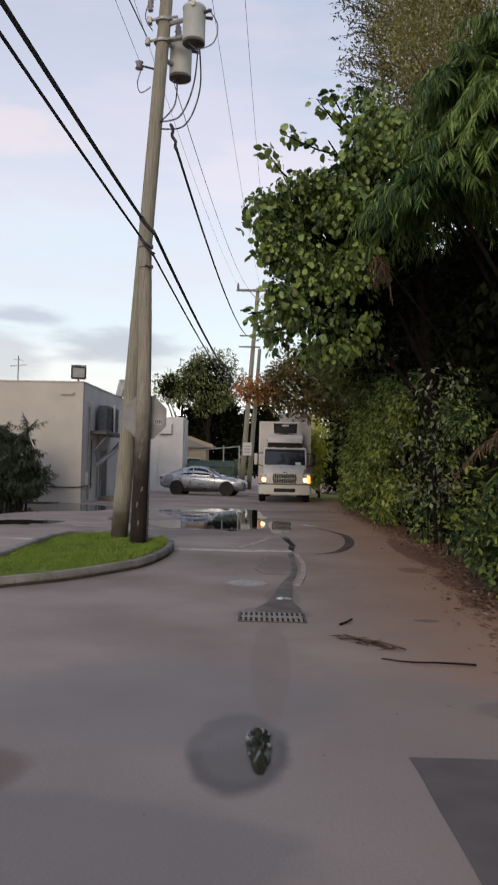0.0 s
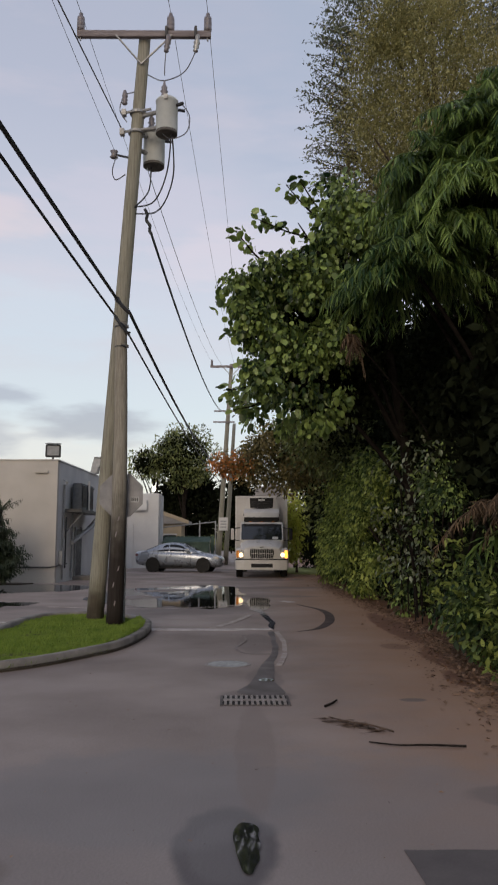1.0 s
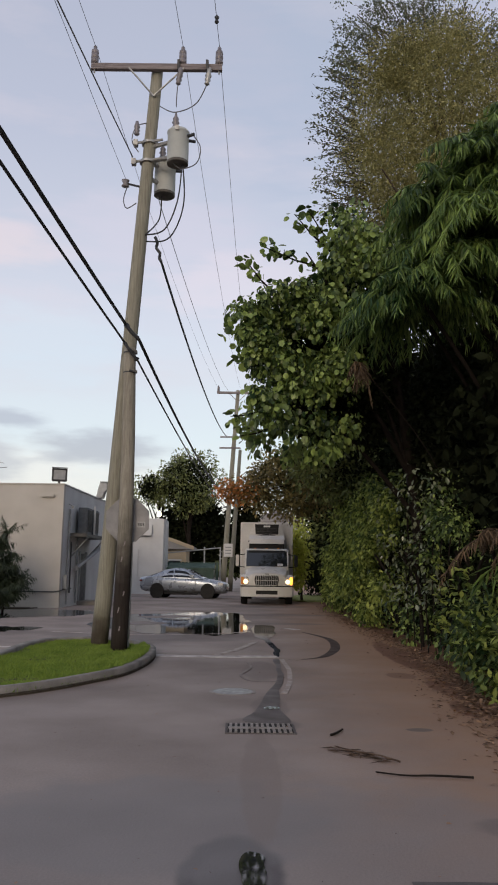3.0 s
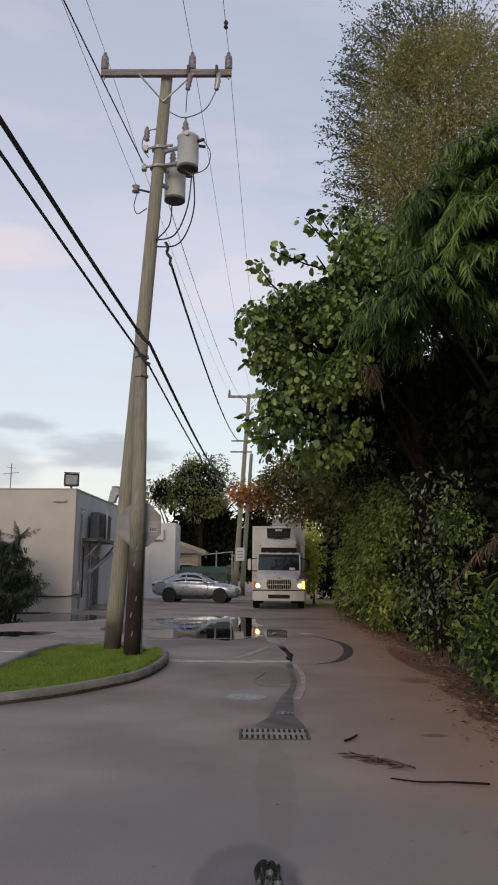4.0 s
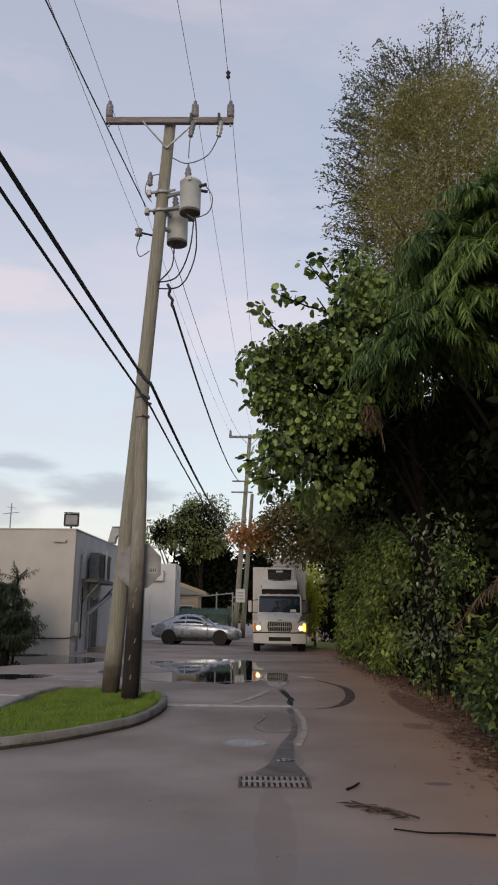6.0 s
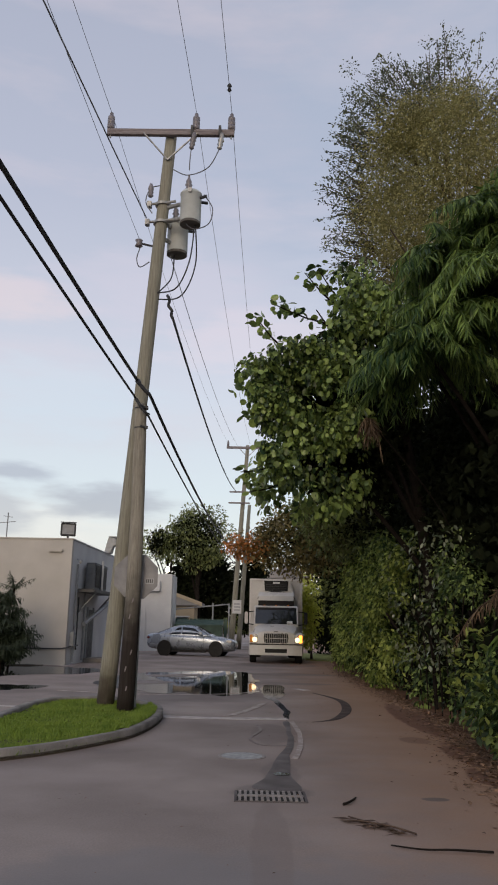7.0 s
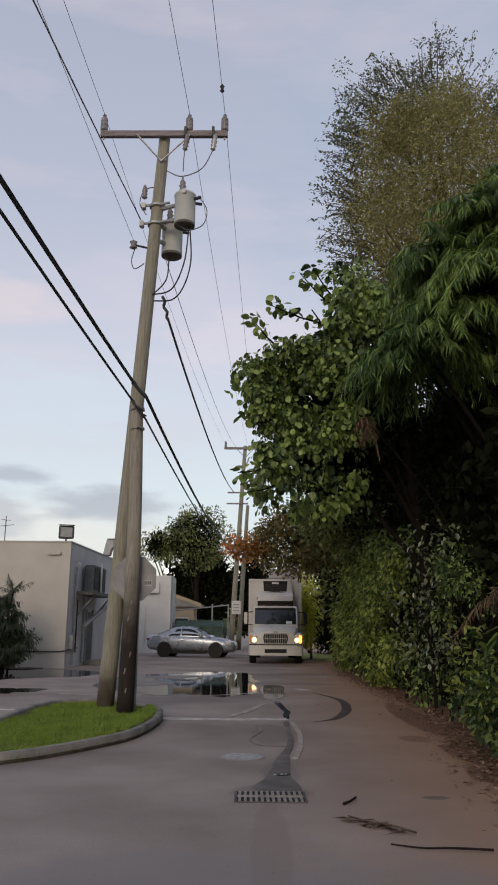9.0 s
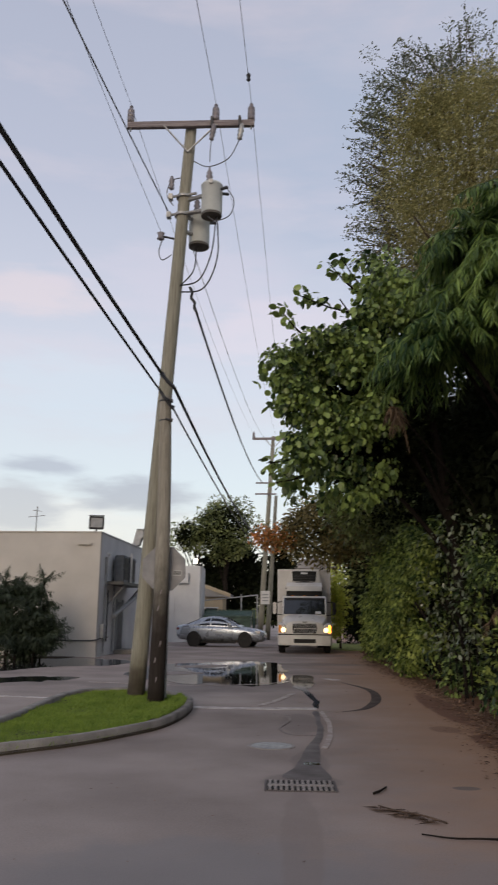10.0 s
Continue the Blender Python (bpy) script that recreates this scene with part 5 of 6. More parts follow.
# ---- storm drain, manhole, debris ----
def storm_drain():
    d = thing("storm_drain", pose(0.115, 8.32, 0, 0, 0, 1), "cast-iron storm drain grate in the asphalt", "drain grate")
    # Flat near-black plate paints the unlit pit; nothing opens below.
    part("pit", box(-0.33, 0.33, -0.23, 0.23, 0.001, 0.006), "void", d, "flat black plate standing for the unlit opening")
    for y in (-0.243, 0.243):
        part("frame_bar", box(-0.355, 0.355, y - 0.013, y + 0.013, 0.0, 0.010, 0.003), "asphalt_patch", d)
    for x in (-0.343, 0.343):
        part("frame_bar", box(x - 0.012, x + 0.012, -0.229, 0.229, 0.0, 0.010, 0.003), "asphalt_patch", d)
    part("centre_bar", box(-0.325, 0.325, -0.03, 0.03, 0.006, 0.018, 0.003), "iron", d)
    for k in range(12):
        x = -0.30 + 0.0545 * k
        part("grate_bar", box(x - 0.014, x + 0.014, -0.228, 0.228, 0.006, 0.0165, 0.002), "iron", d)


storm_drain()


def manhole():
    m = thing("manhole_cover", pose(-0.22, 10.75, 0), "round wet iron manhole cover", "manhole cover")
    part("ring", lathe([(0.31, 0.0), (0.31, 0.006), (0.27, 0.008), (0.265, 0.004)], 32), "iron", m)
    part("lid", lathe([(0.262, 0.0), (0.262, 0.007), (0.2, 0.009), (0.02, 0.009)], 32), "steel", m, "worn shiny iron lid")


manhole()


def branch(name, pts, r, mat, label):
    t = [r * (1 - 0.55 * i / (len(pts) * 6)) for i in range((len(pts) - 1) * 6 + 1)]
    tagged(part(name, sweep(spline(pts, 6), t, 7), mat, None, label, smooth=True), category="branch")


branch("fallen_branch", [(1.76, 6.46, 0.02), (1.47, 6.49, 0.022), (1.24, 6.50, 0.018), (1.02, 6.62, 0.012)], 0.010, "bark_dark", "dark fallen stick lying on the asphalt")
branch("fallen_frond", [(1.27, 6.92, 0.025), (1.12, 7.12, 0.03), (0.93, 7.32, 0.02), (0.79, 7.55, 0.01)], 0.009, "frond_fallen", "dry brown fallen palm frond")
branch("twig", [(0.80, 8.02, 0.012), (0.87, 8.1, 0.02), (0.95, 8.32, 0.012)], 0.014, "bark_dark", "short dark twig on the asphalt")
rng = np.random.default_rng(11)
fp = np.c_[rng.normal(1.03, 0.13, 70), rng.normal(7.0, 0.22, 70), np.full(70, 0.02)]
fp[:, 1] = 8.13 - 0.92 * fp[:, 0] + rng.normal(0, 0.08, 70)
tagged(leaves("frond_shreds", fp, rng.normal(0, 1, (70, 3)) * [0.4, 0.4, 0.05] + [-0.7, 0.65, 0], rng.uniform(0.08, 0.22, 70), BLADE, "frond_fallen", None, "dry shreds of a fallen palm frond", 0.3, "stuff", rng), category="frond")

# soil and fallen leaves along the foot of the hedge
sheet("litter_strip", [(2.9, 6.0), (2.9, 9.0), (2.98, 10.2), (3.08, 11.2), (3.12, 12.3), (3.25, 13.6), (3.3, 15.5), (3.4, 18), (3.3, 22), (3.2, 28), (3.6, 40), (6.5, 42), (6.5, 6), (4, 5)], 0.012, "litter", "brown soil and leaf litter along the hedge", "leaf litter", 0.28, seed=12, thick=0.01)
sheet("grass_verge", [(2.35, 41), (2.3, 50), (6, 50), (6, 41)], 0.02, "verge", "pale grass verge behind the truck", "grass", 0.2, seed=43, thick=0.02)
n = 8500
ly = 6 + 30 * rng.random(n) ** 1.6
lx = np.interp(ly, (6, 10.5, 12.3, 15, 18, 21, 28, 45), (2.7, 2.92, 3.08, 3.26, 3.36, 3.25, 3.1, 4.0)) - np.abs(rng.normal(0, 0.30, n)) + 0.30 * rng.random(n)
lz = np.where(lx > 2.4, 0.025, 0.012)
tagged(leaves("fallen_leaves", np.c_[lx, ly, lz], rng.normal(0, 1, (n, 3)) * [1, 1, 0.12], rng.uniform(0.03, 0.085, n), OVAL, "dead_leaf", None, "brown fallen leaves scattered along the hedge", 0.4, "stuff", rng), category="leaves")
n = 420
tagged(leaves("scattered_leaves", np.c_[rng.uniform(-2.5, 2.5, n), 3.5 + 20 * rng.random(n), np.full(n, 0.012)], rng.normal(0, 1, (n, 3)) * [1, 1, 0.1], 0.01 + 0.035 * rng.random(n) ** 3, OVAL, "dead_leaf", None, "sparse crumbs of dead leaf on the asphalt", 0.4, "stuff", rng), category="leaves")


# ---- planting along the alley ----
def inside(poly, pts):
    """Which of the points (u, v) lie inside a closed outline."""
    hit = np.zeros(len(pts), bool)
    for (x0, y0), (x1, y1) in zip(poly, poly[1:] + poly[:1]):
        c = (y0 > pts[:, 1]) != (y1 > pts[:, 1])
        hit ^= c & (pts[:, 0] < (x1 - x0) * (pts[:, 1] - y0) / (y1 - y0 + 1e-9) + x0)
    return hit


def sea_grape():
    rng = np.random.default_rng(21)
    t = thing("sea_grape_tree", pose(0, 0, 0), "broad tree with round glossy green leaves overhanging the alley", "tree")
    part("trunk", trunk_mesh((4.3, 19.0, 0), (3.3, 18.6, 7.5), 0.22, 0.07, 0.15, rng, [(0.5, (0.8, 17.8, 7.6), 0.08), (0.6, (1.2, 17.6, 9.0), 0.06), (0.4, (0.4, 17.9, 5.6), 0.07), (0.7, (2.6, 18.0, 9.6), 0.05)]), "bark_dark", t)
    # the crown leans out over the alley: a full belly below, a shoulder behind
    belly = [(-0.50, 7.15), (-0.35, 7.55), (0.55, 7.95), (1.55, 8.05), (1.75, 9.75), (2.4, 9.9), (3.6, 9.2), (3.6, 7.0), (2.3, 6.6), (2.3, 4.4), (1.2, 4.1), (0.15, 4.4), (-0.22, 5.1), (-0.05, 5.9), (-0.2, 6.5)]
    q = np.c_[rng.uniform(-0.8, 3.6, 1500), rng.uniform(16.9, 19.4, 1500), rng.uniform(4.2, 10.2, 1500)]
    q = q[inside(belly, q[:, [0, 2]])]
    q[:, 1] = 16.9 + 2.5 * ((q[:, 1] - 16.9) / 2.5) ** 1.7
    lump = np.array([noise.noise(Vector((x * 1.1, y * 0.7, z * 1.1))) for x, y, z in q])
    cen = q[lump > -0.17]
    cen = cen[~((cen[:, 0] > 0.9) & (cen[:, 2] < 5.7) & (rng.random(len(cen)) < 0.7))]
    p, a = clumps(rng, cen, rng.uniform(0.18, 0.42, len(cen)), 340, 1.8, 0.25)
    SPUR = []
    # spurs reaching out with single large leaves at their tips
    for tip, root, k in (((-0.25, 17.6, 8.80), (0.55, 17.9, 8.0), 26), ((0.20, 17.6, 9.12), (1.7, 18, 8.75), 46), ((0.92, 17.7, 10.0), (1.8, 18, 9.2), 30), ((1.26, 17.8, 10.15), (1.9, 18, 9.3), 26), ((1.85, 17.9, 10.25), (2.2, 18, 9.2), 30),
                         ((-0.72, 17.6, 7.1), (0.1, 18, 7.0), 18), ((-0.62, 17.6, 7.65), (0.2, 18, 7.4), 16), ((-0.40, 17.7, 6.3), (0.3, 18, 6.4), 14), ((-0.52, 17.7, 5.05), (0.3, 18, 5.3), 18), ((-0.30, 17.7, 4.6), (0.5, 18, 4.9), 18)):
        tip, root = np.array(tip), np.array(root)
        part("branchlet", sweep([root, (root + tip) / 2 + [0, 0, -0.06], tip], [0.03, 0.02, 0.01], 6), "bark_dark", t)
        SPUR.append(k)
        w = rng.random((k, 1)) ** 0.6
        p = np.vstack([p, root + (tip - root) * w + rng.normal(0, 0.09, (k, 3))])
        a = np.vstack([a, rng.normal(0, 0.7, (k, 3)) + (tip - root) * 0.3 + [0, 0, -0.4]])
    sz = 0.07 + 0.13 * rng.random(len(p)) ** 1.6
    sz[-sum(SPUR):] = rng.uniform(0.14, 0.24, sum(SPUR))
    leaves("crown", p, a, sz, ROUND, "leaf_grape", t, "crown of round glossy leaves", 1.3, "stuff", rng)
    # Near-black filler leaves stand for the shade inside the crown.
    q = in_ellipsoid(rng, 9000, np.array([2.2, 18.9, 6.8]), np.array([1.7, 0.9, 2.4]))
    leaves("inner_crown", q, rng.normal(0, 1, q.shape), rng.uniform(0.14, 0.26, len(q)), OVAL, "leaf_shade", t, "", 1.5, "stuff", rng)
    rebase(t, 4.3, 19.0)


sea_grape()


def frond_points(rng, root, way, length, n, fall, leaf):
    """One arching frond: leaf places and directions on both sides of its rib."""
    root, way = Vector(root), Vector(way).normalized()
    side = way.cross(Vector((0, 0, 1))).normalized()
    pts, axs, rib = [], [], []
    for i in range(n):
        s = (i + 1) / n
        c = root + way * (length * s) + Vector((0, 0, -fall * s * s * length))
        d = (way + Vector((0, 0, -2 * fall * s))).normalized()
        rib.append(c)
        for k in (-1, 1):
            pts.append(c)
            axs.append(d * 0.55 + side * k * 0.75 + Vector((rng.normal(0, 0.42), rng.normal(0, 0.42), 0.45 * rng.normal() - 0.8 - 0.6 * s)))
    sz = [leaf * (0.55 + 0.9 * math.sin(math.pi * min(0.97, 0.12 + 0.85 * ((i // 2) + 1) / n))) * rng.uniform(0.8, 1.15) for i in range(2 * n)]
    return pts, axs, sz, rib


def palm_clump(name, crowns, fronds, length, leaf, label, seed, mat="leaf_palm", fall=0.55, n=34, lean=2.4, stem=0.04):
    rng = np.random.default_rng(seed)
    t = thing(name, pose(0, 0, 0), label, "palm")
    P, A, S = [], [], []
    bm = bmesh.new()
    for c in crowns:
        part("stem", sweep(spline([(c[0] + lean, c[1] + lean * 0.7, 0), (c[0] + lean * 0.8, c[1] + lean * 0.5, c[2] * 0.6), c], 5), stem, 8), "bark_dark", t)
        for k in range(fronds):
            az = 2 * math.pi * (k + rng.random() * 0.8) / fronds
            el = rng.uniform(0.15, 1.25)
            w = (math.cos(az) * math.cos(el), math.sin(az) * math.cos(el), math.sin(el))
            p, a, s, rib = frond_points(rng, c, w, length * rng.uniform(0.75, 1.15), n, fall * rng.uniform(0.7, 1.3), leaf)
            P += p
            A += a
            S += s
            sweep([c] + rib[3::6], list(np.linspace(0.022, 0.006, 1 + len(rib[3::6]))), 5, bm)
    part("frond_ribs", bm, mat, t, kind="stuff")
    leaves("fronds", [tuple(v) for v in P], [tuple(v) for v in A], S, BLADE, mat, t, "drooping feathery fronds", 0.8, "stuff", rng)
    rebase(t, crowns[0][0] + lean, crowns[0][1] + lean * 0.7)


palm_clump("areca_palm", [(3.5, 13.7, 7.1), (4.2, 13.2, 8.0), (4.9, 13.5, 8.7), (5.6, 13.0, 9.2), (3.8, 14.9, 8.0), (4.7, 14.8, 9.0), (3.1, 15.0, 7.0), (4.5, 13.6, 9.35), (5.3, 13.2, 9.75), (3.7, 14.2, 8.7), (3.0, 13.9, 6.7)], 40, 1.65, 0.34, "dense clump of palms with drooping dark green fronds", 31, fall=0.8, n=40)
palm_clump("young_palm", [(3.9, 9.8, 1.9)], 14, 1.4, 0.34, "young palm with drooping fronds in the hedge", 32, n=24)
palm_clump("garden_palm", [(-8.9, 28.0, 1.5), (-9.2, 28.2, 2.1), (-9.7, 27.8, 1.2), (-8.6, 28.2, 0.9), (-9.3, 27.6, 0.7), (-10.3, 28.2, 1.7), (-10.0, 27.9, 0.8), (-8.7, 27.7, 0.5), (-9.8, 28.2, 2.3), (-11.0, 28.2, 1.2)], 30, 1.05, 0.30, "dark feathery shrub palm before the cream wall", 33, n=18, lean=-0.1, mat="leaf_dusk", fall=0.35)
palm_clump("garden_palm", [(-8.75, 28.3, 2.75), (-10.2, 28.4, 2.7)], 7, 0.75, 0.16, "slender shoot with feathery leaves above the shrub palm", 36, n=18, lean=-0.15, mat="leaf_dusk", fall=0.1)
palm_clump("dry_fronds", [(2.05, 14.9, 5.6)], 6, 0.30, 0.24, "dry brown palm fronds hanging under the crown", 35, mat="leaf_frond_dry", n=12, fall=2.2, lean=2.4, stem=0.012)
palm_clump("dry_fronds", [(3.25, 10.4, 2.05), (3.35, 9.7, 2.1)], 10, 0.75, 0.15, "brown dry palm fronds hanging in the hedge", 34, mat="leaf_frond_dry", n=30, fall=0.9, lean=0.6)


def wispy_tree():
    rng = np.random.default_rng(41)
    t = thing("wispy_olive_tree", pose(0, 0, 0), "tall airy tree with small olive-brown leaves", "tree")
    C, R = np.array([6.1, 24.5, 15.6]), np.array([3.5, 2.8, 5.0])
    limbs = [(0.4 + 0.05 * k, tuple(in_ellipsoid(rng, 1, C, R * 0.95, 0.85)[0]), 0.09) for k in range(9)]
    part("trunk", trunk_mesh((6.6, 25, 0), (6.3, 24.6, 19), 0.32, 0.05, 0.25, rng, limbs), "bark", t)
    cen = in_ellipsoid(rng, 700, C, R * 0.9, 0.45)
    lump = np.array([noise.noise(Vector((x * 0.55, y * 0.4, z * 0.55 + 5))) for x, y, z in cen])
    cen = cen[lump > -0.42]
    p, a = clumps(rng, cen, rng.uniform(0.45, 0.95, len(cen)), 310, 0.7, 0.2)
    leaves("crown", p, a, rng.uniform(0.055, 0.125, len(p)), OVAL, "leaf_olive", t, "airy crown of small olive leaves", 1.0, "stuff", rng)
    for x, z in ((3.4, 20.6), (4.6, 21.0), (5.6, 21.8), (6.3, 22.3), (7.5, 20.6), (8.5, 20.6)):
        part("bough", sweep(spline([(6.1 + 0.3 * (x - 6), 24.5, 16.5), ((x + 6) / 2, 24.4, 18.8), (x, 24.5, z)], 5), list(np.linspace(0.05, 0.012, 11)), 6), "bark", t, "slender bough")
    # upper boughs with gaps of sky between them
    top = []
    for x, z, r in ((3.3, 20.2, 0.8), (3.9, 20.6, 0.75), (4.6, 20.4, 0.9), (5.5, 21.4, 0.9), (6.2, 21.6, 1.0), (6.6, 20.5, 1.0), (7.6, 20.2, 0.9), (8.4, 20.0, 1.0), (5.2, 19.9, 1.0), (2.9, 18.9, 0.7), (7.4, 18.8, 1.0), (9.2, 19.0, 1.2), (8.6, 17.0, 1.3)):
        for k in range(11):
            top.append((x + rng.uniform(-0.7, 0.7) * r, 24.5 + rng.uniform(-1, 1), z + rng.uniform(-1.3, 0.55) * r))
    p, a = clumps(rng, top, rng.uniform(0.25, 0.5, len(top)), 520, 0.2, 0.2)
    leaves("upper_crown", p, a, rng.uniform(0.055, 0.12, len(p)), OVAL, "leaf_tip_shaded", t, "thin upper boughs in the shadowed grey-green leaf tone", 1.0, "stuff", rng)
    # twigs at the rim, each strung with small leaves
    P, A = [], []
    bm = bmesh.new()
    for k in range(200):
        ang = rng.uniform(0.15, 3.7) if k % 3 else rng.uniform(2.4, 3.9)
        d = np.array([math.cos(ang), rng.normal(0, 0.25), math.sin(ang)])
        q = C + d * R * [1.0, 1.0, 1.12] * rng.uniform(0.84, 0.99)
        g = d * [1.0, 0.6, 0.45] + [0, 0, 0.22] + rng.normal(0, 0.22, 3)
        g /= np.linalg.norm(g)
        ln = rng.uniform(0.5, 1.25)
        ends = [Vector(q - g * 0.5), Vector(q + g * ln * 0.5 + [0, 0, 0.03]), Vector(q + g * ln)]
        sweep(ends, [0.014, 0.010, 0.005], 4, bm)
        for w in np.linspace(-0.4, ln, int(20 * (ln + 0.4))):
            P.append(q + g * w + rng.normal(0, 0.055, 3))
            A.append(g * 0.6 + rng.normal(0, 0.6, 3))
    part("twig_spray", bm, "bark", t, "fine bare twigs", kind="stuff")
    leaves("sprays", P, A, rng.uniform(0.07, 0.15, len(P)), OVAL, "leaf_tip_shaded", t, "fine sprays at the crown's rim, leaves coloured as in shadow", 1.0, "stuff", rng)
    rebase(t, 6.6, 25)


wispy_tree()


def hedge():
    rng = np.random.default_rng(51)
    t = thing("hedge", pose(0, 0, 0), "tall untrimmed green hedge along the alley", "hedge")
    cen, rad = [], []
    for k in range(1150):
        y = 7.5 + 34 * rng.random() ** 1.25
        top = 1.55 + 2.65 * min(1, max(0, (y - 10.5) / 8.5)) + 0.7 * noise.noise(Vector((y * 0.6, 0, 7)))
        z = top * rng.random() ** 0.9
        foot = float(np.interp(y, (8, 10.5, 12.3, 15, 18, 21, 28, 45), (2.80, 2.92, 3.08, 3.26, 3.36, 3.25, 3.1, 4.0)))
        gap = noise.noise(Vector((y * 0.75, z * 0.9, 11)))
        face = foot + 0.05 * z + 0.55 * noise.noise(Vector((y * 0.7, z * 0.9, 2))) * min(1, 0.35 + z)
        if gap < 0.06:
            if rng.random() < 0.78:
                continue
            face += 0.75
        if y > 21 and rng.random() < 0.6:
            continue
        if 13.6 < y < 17.2 and z < 2.3 and rng.random() < 0.7:
            continue
        r = rng.uniform(0.18, 0.42)
        cen.append((face + r * 0.8 + 0.7 * rng.random() ** 2, y, max(z, r * 0.7)))
        rad.append(r)
    p, a = clumps(rng, cen, rad, 560, 1.0, 0.3)
    p[:, 2] = np.maximum(p[:, 2], 0.05)
    near = p[:, 1] < 16
    sz = (0.055 + 0.10 * rng.random(len(p)) ** 1.8) * np.where(near, 1.0, 1.3)
    leaves("foliage", p, a + [-0.3, -0.2, 0], sz, OVAL, "leaf_hedge", t, "mixed green hedge leaves", 1.2, "stuff", rng)
    # upright shoots standing proud of the face
    P, A = [], []
    for k in range(240):
        y = 8 + 26 * rng.random() ** 1.3
        foot = float(np.interp(y, (8, 10.5, 12.3, 15, 18, 21, 28, 45), (2.80, 2.92, 3.08, 3.26, 3.36, 3.25, 3.1, 4.0)))
        if 13.4 < y < 17.6:
            continue
        q = np.array([foot - 0.05 + 0.25 * rng.random(), y, (1.2 + 2.2 * min(1, max(0, (y - 10.5) / 8.5))) * rng.random()])
        g = np.array([-0.45 + rng.normal(0, 0.3), -0.25 + rng.normal(0, 0.3), 0.8 + rng.normal(0, 0.4)])
        for w in np.linspace(0, rng.uniform(0.25, 0.5), 9):
            P.append(q + g * w)
            A.append(g * 0.5 + rng.normal(0, 0.7, 3))
    P = np.array(P)
    P[:, 2] = np.maximum(P[:, 2], 0.05)
    leaves("young_growth", P, A, rng.uniform(0.07, 0.14, len(P)), OVAL, "leaf_fine", t, "pale young shoots", 1.0, "stuff", rng)
    # Near-black filler leaves paint the shade behind the hedge's face.
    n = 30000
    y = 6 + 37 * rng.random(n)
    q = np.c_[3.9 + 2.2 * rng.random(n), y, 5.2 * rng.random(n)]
    leaves("inner_leaves", q, rng.normal(0, 1, q.shape), rng.uniform(0.18, 0.32, n), OVAL, "leaf_shade", t, "inner leaves coloured near-black for shade", 1.5, "stuff", rng)
    for k in range(46):
        y = 7.5 + 0.75 * k
        x = 3.9 + rng.normal(0, 0.15)
        part("stem", sweep(spline([(x, y, 0), (x + rng.normal(0, 0.2), y + rng.normal(0, 0.2), 1.0), (x + rng.normal(0, 0.3), y + rng.normal(0, 0.3), 2.0)], 4), 0.03, 6), "bark_dark", t)
    rebase(t, 3.9, 20)


hedge()


def vine():
    rng = np.random.default_rng(57)
    t = thing("climbing_vine", pose(0, 0, 0), "climbing vine with large glossy grey-green leaves in the hedge", "vine")
    cen = np.c_[rng.normal(3.50, 0.16, 80), rng.uniform(14.5, 20.5, 80), rng.uniform(1.0, 3.6, 80)]
    p, a = clumps(rng, cen, rng.uniform(0.2, 0.4, 80), 80, 1.1, 0.4)
    leaves("foliage", p, a, rng.uniform(0.09, 0.16, len(p)), OVAL, "leaf_vine", t, "", 0.9, "stuff", rng)
    for k in range(9):
        y = 12.6 + 0.65 * k
        part("stem", sweep(spline([(3.5, y, 0), (3.5, y + 0.2, 1.6), (3.5, y, 2.2)], 5), 0.012, 6), "bark_dark", t)
    rebase(t, 3.5, 15)


vine()


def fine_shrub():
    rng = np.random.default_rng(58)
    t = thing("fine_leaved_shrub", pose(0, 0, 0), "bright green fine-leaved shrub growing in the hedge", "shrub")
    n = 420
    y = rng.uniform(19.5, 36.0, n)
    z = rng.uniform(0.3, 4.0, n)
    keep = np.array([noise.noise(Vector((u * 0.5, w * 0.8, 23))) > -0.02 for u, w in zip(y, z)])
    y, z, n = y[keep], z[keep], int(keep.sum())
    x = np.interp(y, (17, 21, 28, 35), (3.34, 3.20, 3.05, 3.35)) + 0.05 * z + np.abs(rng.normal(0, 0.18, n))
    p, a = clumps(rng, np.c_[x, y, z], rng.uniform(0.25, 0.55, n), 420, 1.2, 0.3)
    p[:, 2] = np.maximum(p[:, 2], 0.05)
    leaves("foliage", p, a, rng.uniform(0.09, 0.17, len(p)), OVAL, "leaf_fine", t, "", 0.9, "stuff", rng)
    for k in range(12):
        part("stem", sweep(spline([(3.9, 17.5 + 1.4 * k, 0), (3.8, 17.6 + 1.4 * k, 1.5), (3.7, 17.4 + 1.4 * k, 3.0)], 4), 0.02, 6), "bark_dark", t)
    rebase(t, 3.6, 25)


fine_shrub()


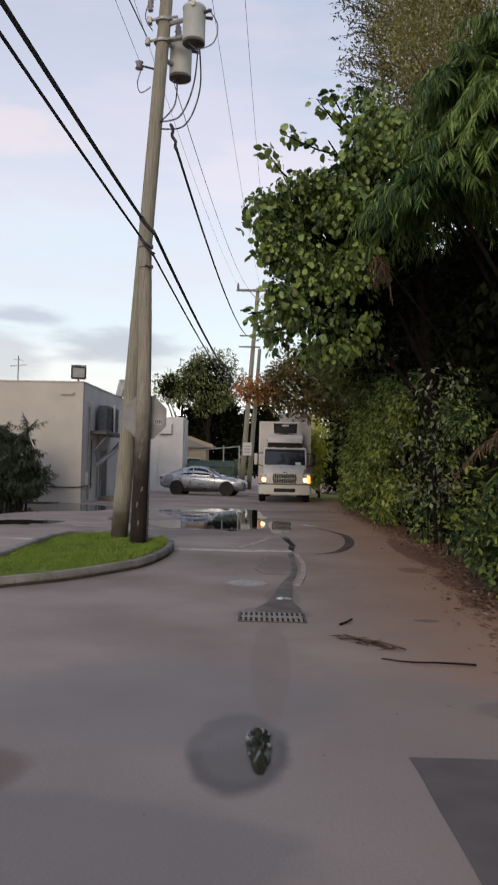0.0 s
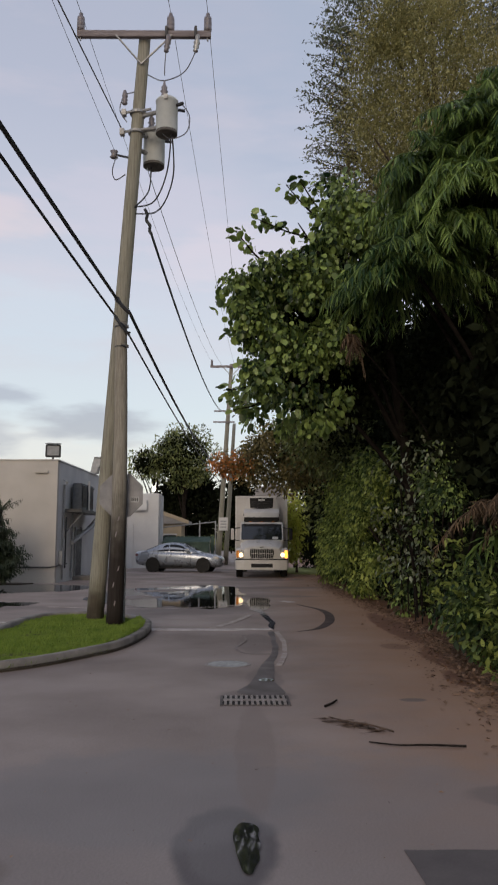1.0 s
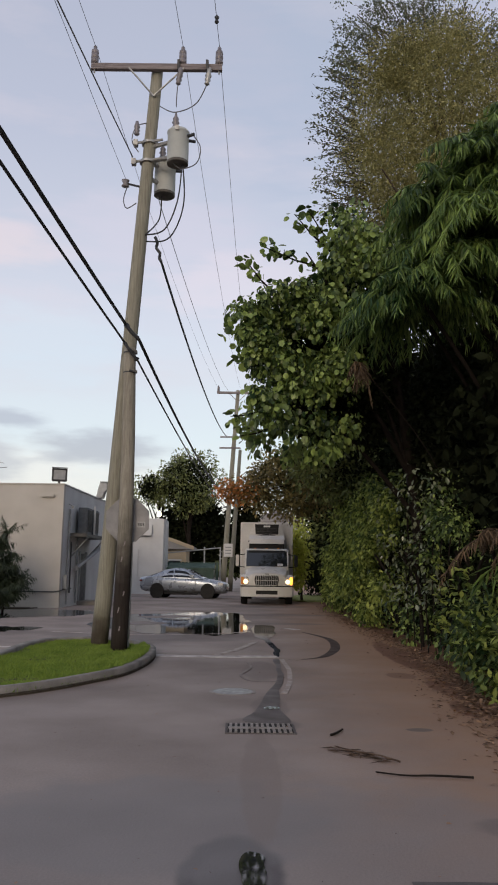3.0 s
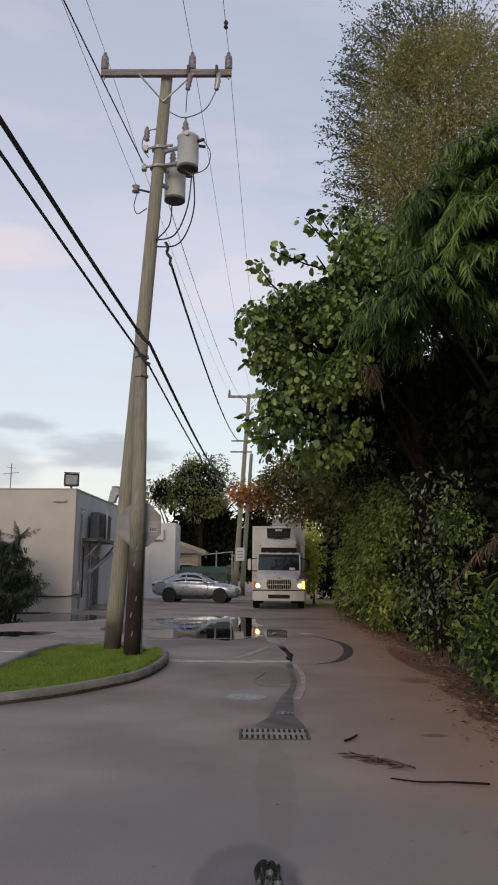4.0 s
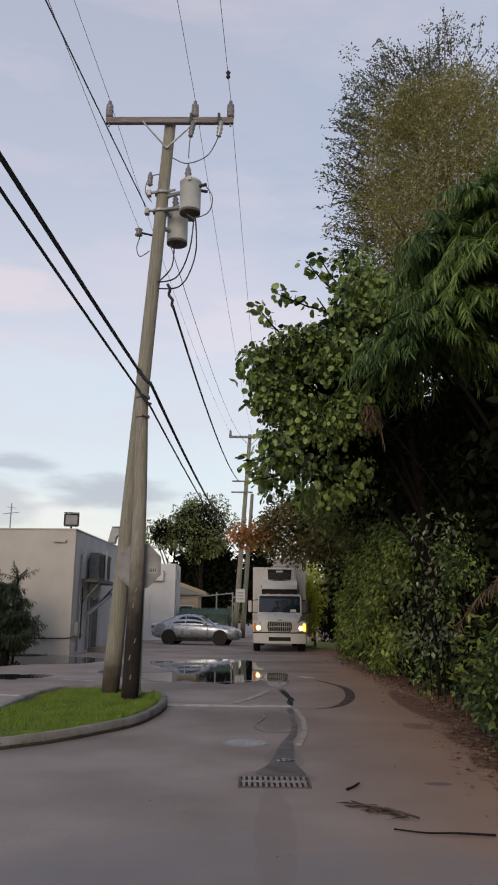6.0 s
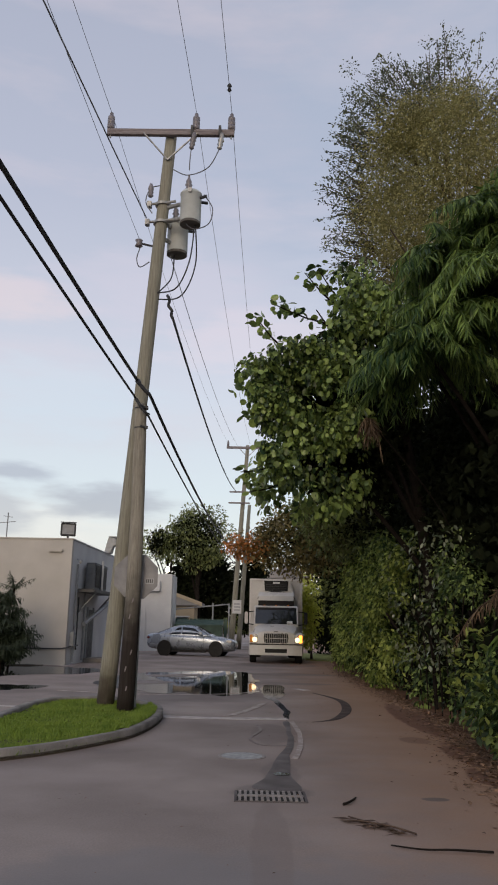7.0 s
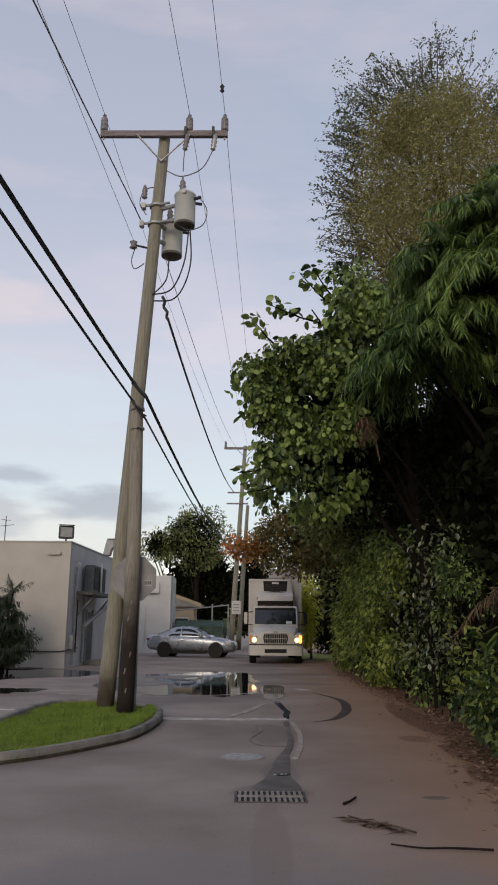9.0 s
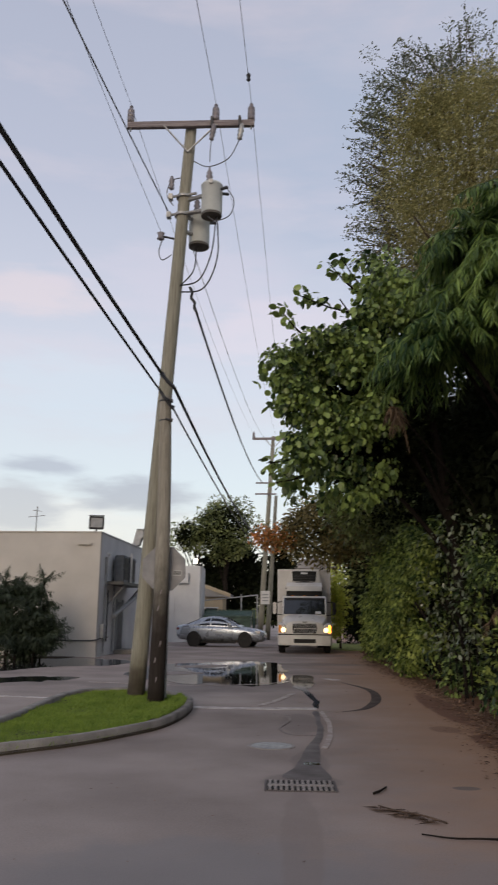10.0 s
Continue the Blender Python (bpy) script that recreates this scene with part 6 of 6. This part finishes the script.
def dark_thicket():
    """Growth behind the hedge and under the palms, its shade put into near-black leaves."""
    rng = np.random.default_rng(61)
    t = thing("thicket", pose(0, 0, 0), "thicket behind the hedge under the palms, coloured near-black for shade", "thicket")
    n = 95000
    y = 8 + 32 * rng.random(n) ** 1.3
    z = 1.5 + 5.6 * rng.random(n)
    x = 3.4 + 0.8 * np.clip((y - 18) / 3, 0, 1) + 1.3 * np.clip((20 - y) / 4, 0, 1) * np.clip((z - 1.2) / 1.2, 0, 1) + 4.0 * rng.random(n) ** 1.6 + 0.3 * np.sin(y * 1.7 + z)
    leaves("foliage", np.c_[x, y, z], rng.normal(0, 1, (n, 3)) + [0, 0, -0.6], rng.uniform(0.10, 0.24, n), OVAL, "leaf_shade", t, "", 1.4, "stuff", rng)
    # Second near-black layer, added where sky showed through.
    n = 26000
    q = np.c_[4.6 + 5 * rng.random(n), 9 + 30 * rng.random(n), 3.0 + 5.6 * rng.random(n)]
    leaves("foliage", q, rng.normal(0, 1, (n, 3)), rng.uniform(0.2, 0.38, n), OVAL, "leaf_shade", t, "", 1.4, "stuff", rng)
    for k in range(18):
        y = 8 + 1.9 * k
        part("stem", sweep(spline([(6 + rng.normal(0, 0.4), y, 0), (6 + rng.normal(0, 0.4), y, 4), (6 + rng.normal(0, 0.8), y, 8)], 4), 0.10, 8), "bark_dark", t)
    rebase(t, 6, 18)


dark_thicket()


def small_tree(name, C, R, base, mat, size, label, seed, n, per, r0=0.16, shape=OVAL, inner="leaf_shade", rad=(0.4, 0.8), hollow=0.5, insize=(0.35, 0.6), limb=7, start=0.45, upright=False):
    rng = np.random.default_rng(seed)
    t = thing(name, pose(0, 0, 0), label, "tree")
    C, R = np.array(C, float), np.array(R, float)
    # Upright trunks take the near-black bark, as if in their crown's shade.
    dark = "bark_dark" if upright else "bark"
    limbs = [(min(0.95, start + 0.1 * (k % 5)), tuple(in_ellipsoid(rng, 1, C, R * 0.8, 0.8)[0]), r0 * 0.4) for k in range(limb)]
    part("trunk", trunk_mesh(base, (base[0] - 0.3, base[1], C[2] + 0.2) if upright else tuple(C + [0, 0, R[2] * 0.4]), r0, r0 * 0.3, 0.15, rng, limbs), dark, t)
    cen = in_ellipsoid(rng, n, C, R * 0.9, 0.6)
    p, a = clumps(rng, cen, rng.uniform(*rad, len(cen)), per, 0.4, hollow)
    leaves("crown", p, a, rng.uniform(0.75, 1.3, len(p)) * size, shape, mat, t, "", 1.0, "stuff", rng)
    # Inner leaves, by default near-black to stand for the crown's shade.
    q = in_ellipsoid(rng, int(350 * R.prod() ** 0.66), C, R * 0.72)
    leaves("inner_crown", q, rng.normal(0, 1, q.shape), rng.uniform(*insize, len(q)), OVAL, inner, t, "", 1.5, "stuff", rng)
    return rebase(t, base[0], base[1])


small_tree("garden_shrub", (-9.6, 28.0, 0.75), (1.5, 0.5, 0.75), (-9.6, 28.1, 0), "leaf_dusk", 0.15, "low dark shrub at the foot of the shrub palm", 83, 60, 260, 0.05, rad=(0.25, 0.5), insize=(0.12, 0.25), limb=3)
small_tree("round_tree", (-4.9, 59, 8.0), (2.7, 2.4, 2.6), (-4.6, 59.5, 0), "leaf_far", 0.22, "uneven olive-green tree beyond the parked car", 71, 66, 130, 0.22, rad=(0.4, 1.05), insize=(0.2, 0.35), hollow=0.35, upright=True)
small_tree("round_tree", (-7.6, 59.6, 7.6), (1.5, 1.5, 1.3), (-6.8, 60.2, 0), "leaf_far", 0.22, "smaller leafy crown beside the olive-green tree", 82, 22, 130, 0.16, rad=(0.35, 0.8), insize=(0.2, 0.35), hollow=0.35, upright=True)
# Two trees wholly in the near-black leaf: their shade is in the colour.
small_tree("lower_tree", (-4.4, 62, 4.4), (3.7, 2.0, 3.9), (-3.4, 62.5, 0), "leaf_shade", 0.30, "low tree behind the dumpster, its shade put into the leaf colour", 72, 120, 60, 0.2)
small_tree("alley_end_tree", (-0.7, 66, 4.2), (1.7, 1.5, 4.0), (-0.4, 66.5, 0), "leaf_shade", 0.30, "tree behind the far poles, its shade put into the leaf colour", 84, 90, 60, 0.2)
small_tree("arching_tree", (1.7, 31.5, 4.95), (2.7, 1.5, 1.45), (5.4, 32.5, 0), "leaf_brown", 0.16, "olive-brown tree arching over the alley", 73, 190, 170, 0.12, inner="leaf_brown", rad=(0.2, 0.62), insize=(0.12, 0.24), limb=4, start=0.9, upright=True, hollow=0.3)
small_tree("shade_tree", (3.6, 26.5, 6.4), (3.0, 2.2, 3.0), (5.5, 27, 0), "leaf_far", 0.17, "dense green tree shading the alley behind the round-leaved tree", 79, 170, 150, 0.16, rad=(0.35, 0.8), insize=(0.15, 0.3), limb=4, start=0.8, upright=True)
small_tree("low_shade_tree", (2.6, 33.5, 5.6), (2.4, 1.6, 1.6), (5.6, 34, 0), "leaf_far", 0.17, "dense green tree behind the arching branch", 80, 120, 150, 0.12, rad=(0.3, 0.6), insize=(0.15, 0.3), limb=3, start=0.9, upright=True)
small_tree("almond_branch", (-0.6, 31.0, 4.6), (1.15, 0.6, 0.55), (5.2, 33.3, 0), "leaf_orange", 0.14, "branch with turning orange leaves over the alley", 74, 60, 230, 0.05, inner="leaf_orange", rad=(0.14, 0.3), insize=(0.12, 0.22), limb=2, start=0.9, upright=True)
small_tree("end_thicket", (4.6, 50, 2.0), (2.0, 2.5, 2.4), (4.6, 50, 0), "leaf_shade", 0.2, "thicket where the hedge ends, its shade put into the leaf colour", 85, 90, 120, 0.08)
small_tree("lime_shrub", (2.45, 42.0, 2.4), (0.55, 2.0, 2.4), (2.7, 42.5, 0), "leaf_lime", 0.17, "sunlit lime-green shrub behind the truck", 75, 80, 140, 0.06, inner="leaf_lime", insize=(0.15, 0.3), rad=(0.25, 0.45))
small_tree("backdrop_tree", (6.5, 50, 6.0), (4.2, 5.0, 5.5), (6.5, 50, 0), "leaf_far", 0.34, "dense dark green tree at the alley's far side", 76, 150, 50, 0.3, rad=(0.6, 1.1))
# Added to close off skylight from behind; near-black leaves stand for shade.
small_tree("backdrop_tree", (8.5, 35, 7.0), (4.5, 6.0, 6.0), (8.5, 35, 0), "leaf_shade", 0.24, "dense tree behind the hedge, leaves coloured near-black for shade", 77, 170, 90, 0.3, rad=(0.7, 1.2))
small_tree("backdrop_tree", (9.0, 14, 5.5), (4.0, 7.0, 5.0), (9.0, 14, 0), "leaf_shade", 0.24, "dense tree behind the palms, leaves coloured near-black for shade", 78, 170, 90, 0.3, rad=(0.7, 1.2))


def treeline():
    rng = np.random.default_rng(81)
    n = 9000
    x = rng.uniform(-160, 160, n)
    top = 5.5 + 2.5 * np.sin(x * 0.11) + 1.4 * np.sin(x * 0.37 + 1)
    p = np.c_[x, 150 + 12 * rng.random(n), top * rng.random(n)]
    tagged(leaves("distant_trees", p, rng.normal(0, 1, (n, 3)), rng.uniform(1.2, 2.4, n), ROUND, "leaf_far", None, "far line of dark green trees on the horizon", 1.5, "stuff", rng), category="trees")


treeline()


def motions():
    """Everything in the clip stands still but for the camera."""


motions()
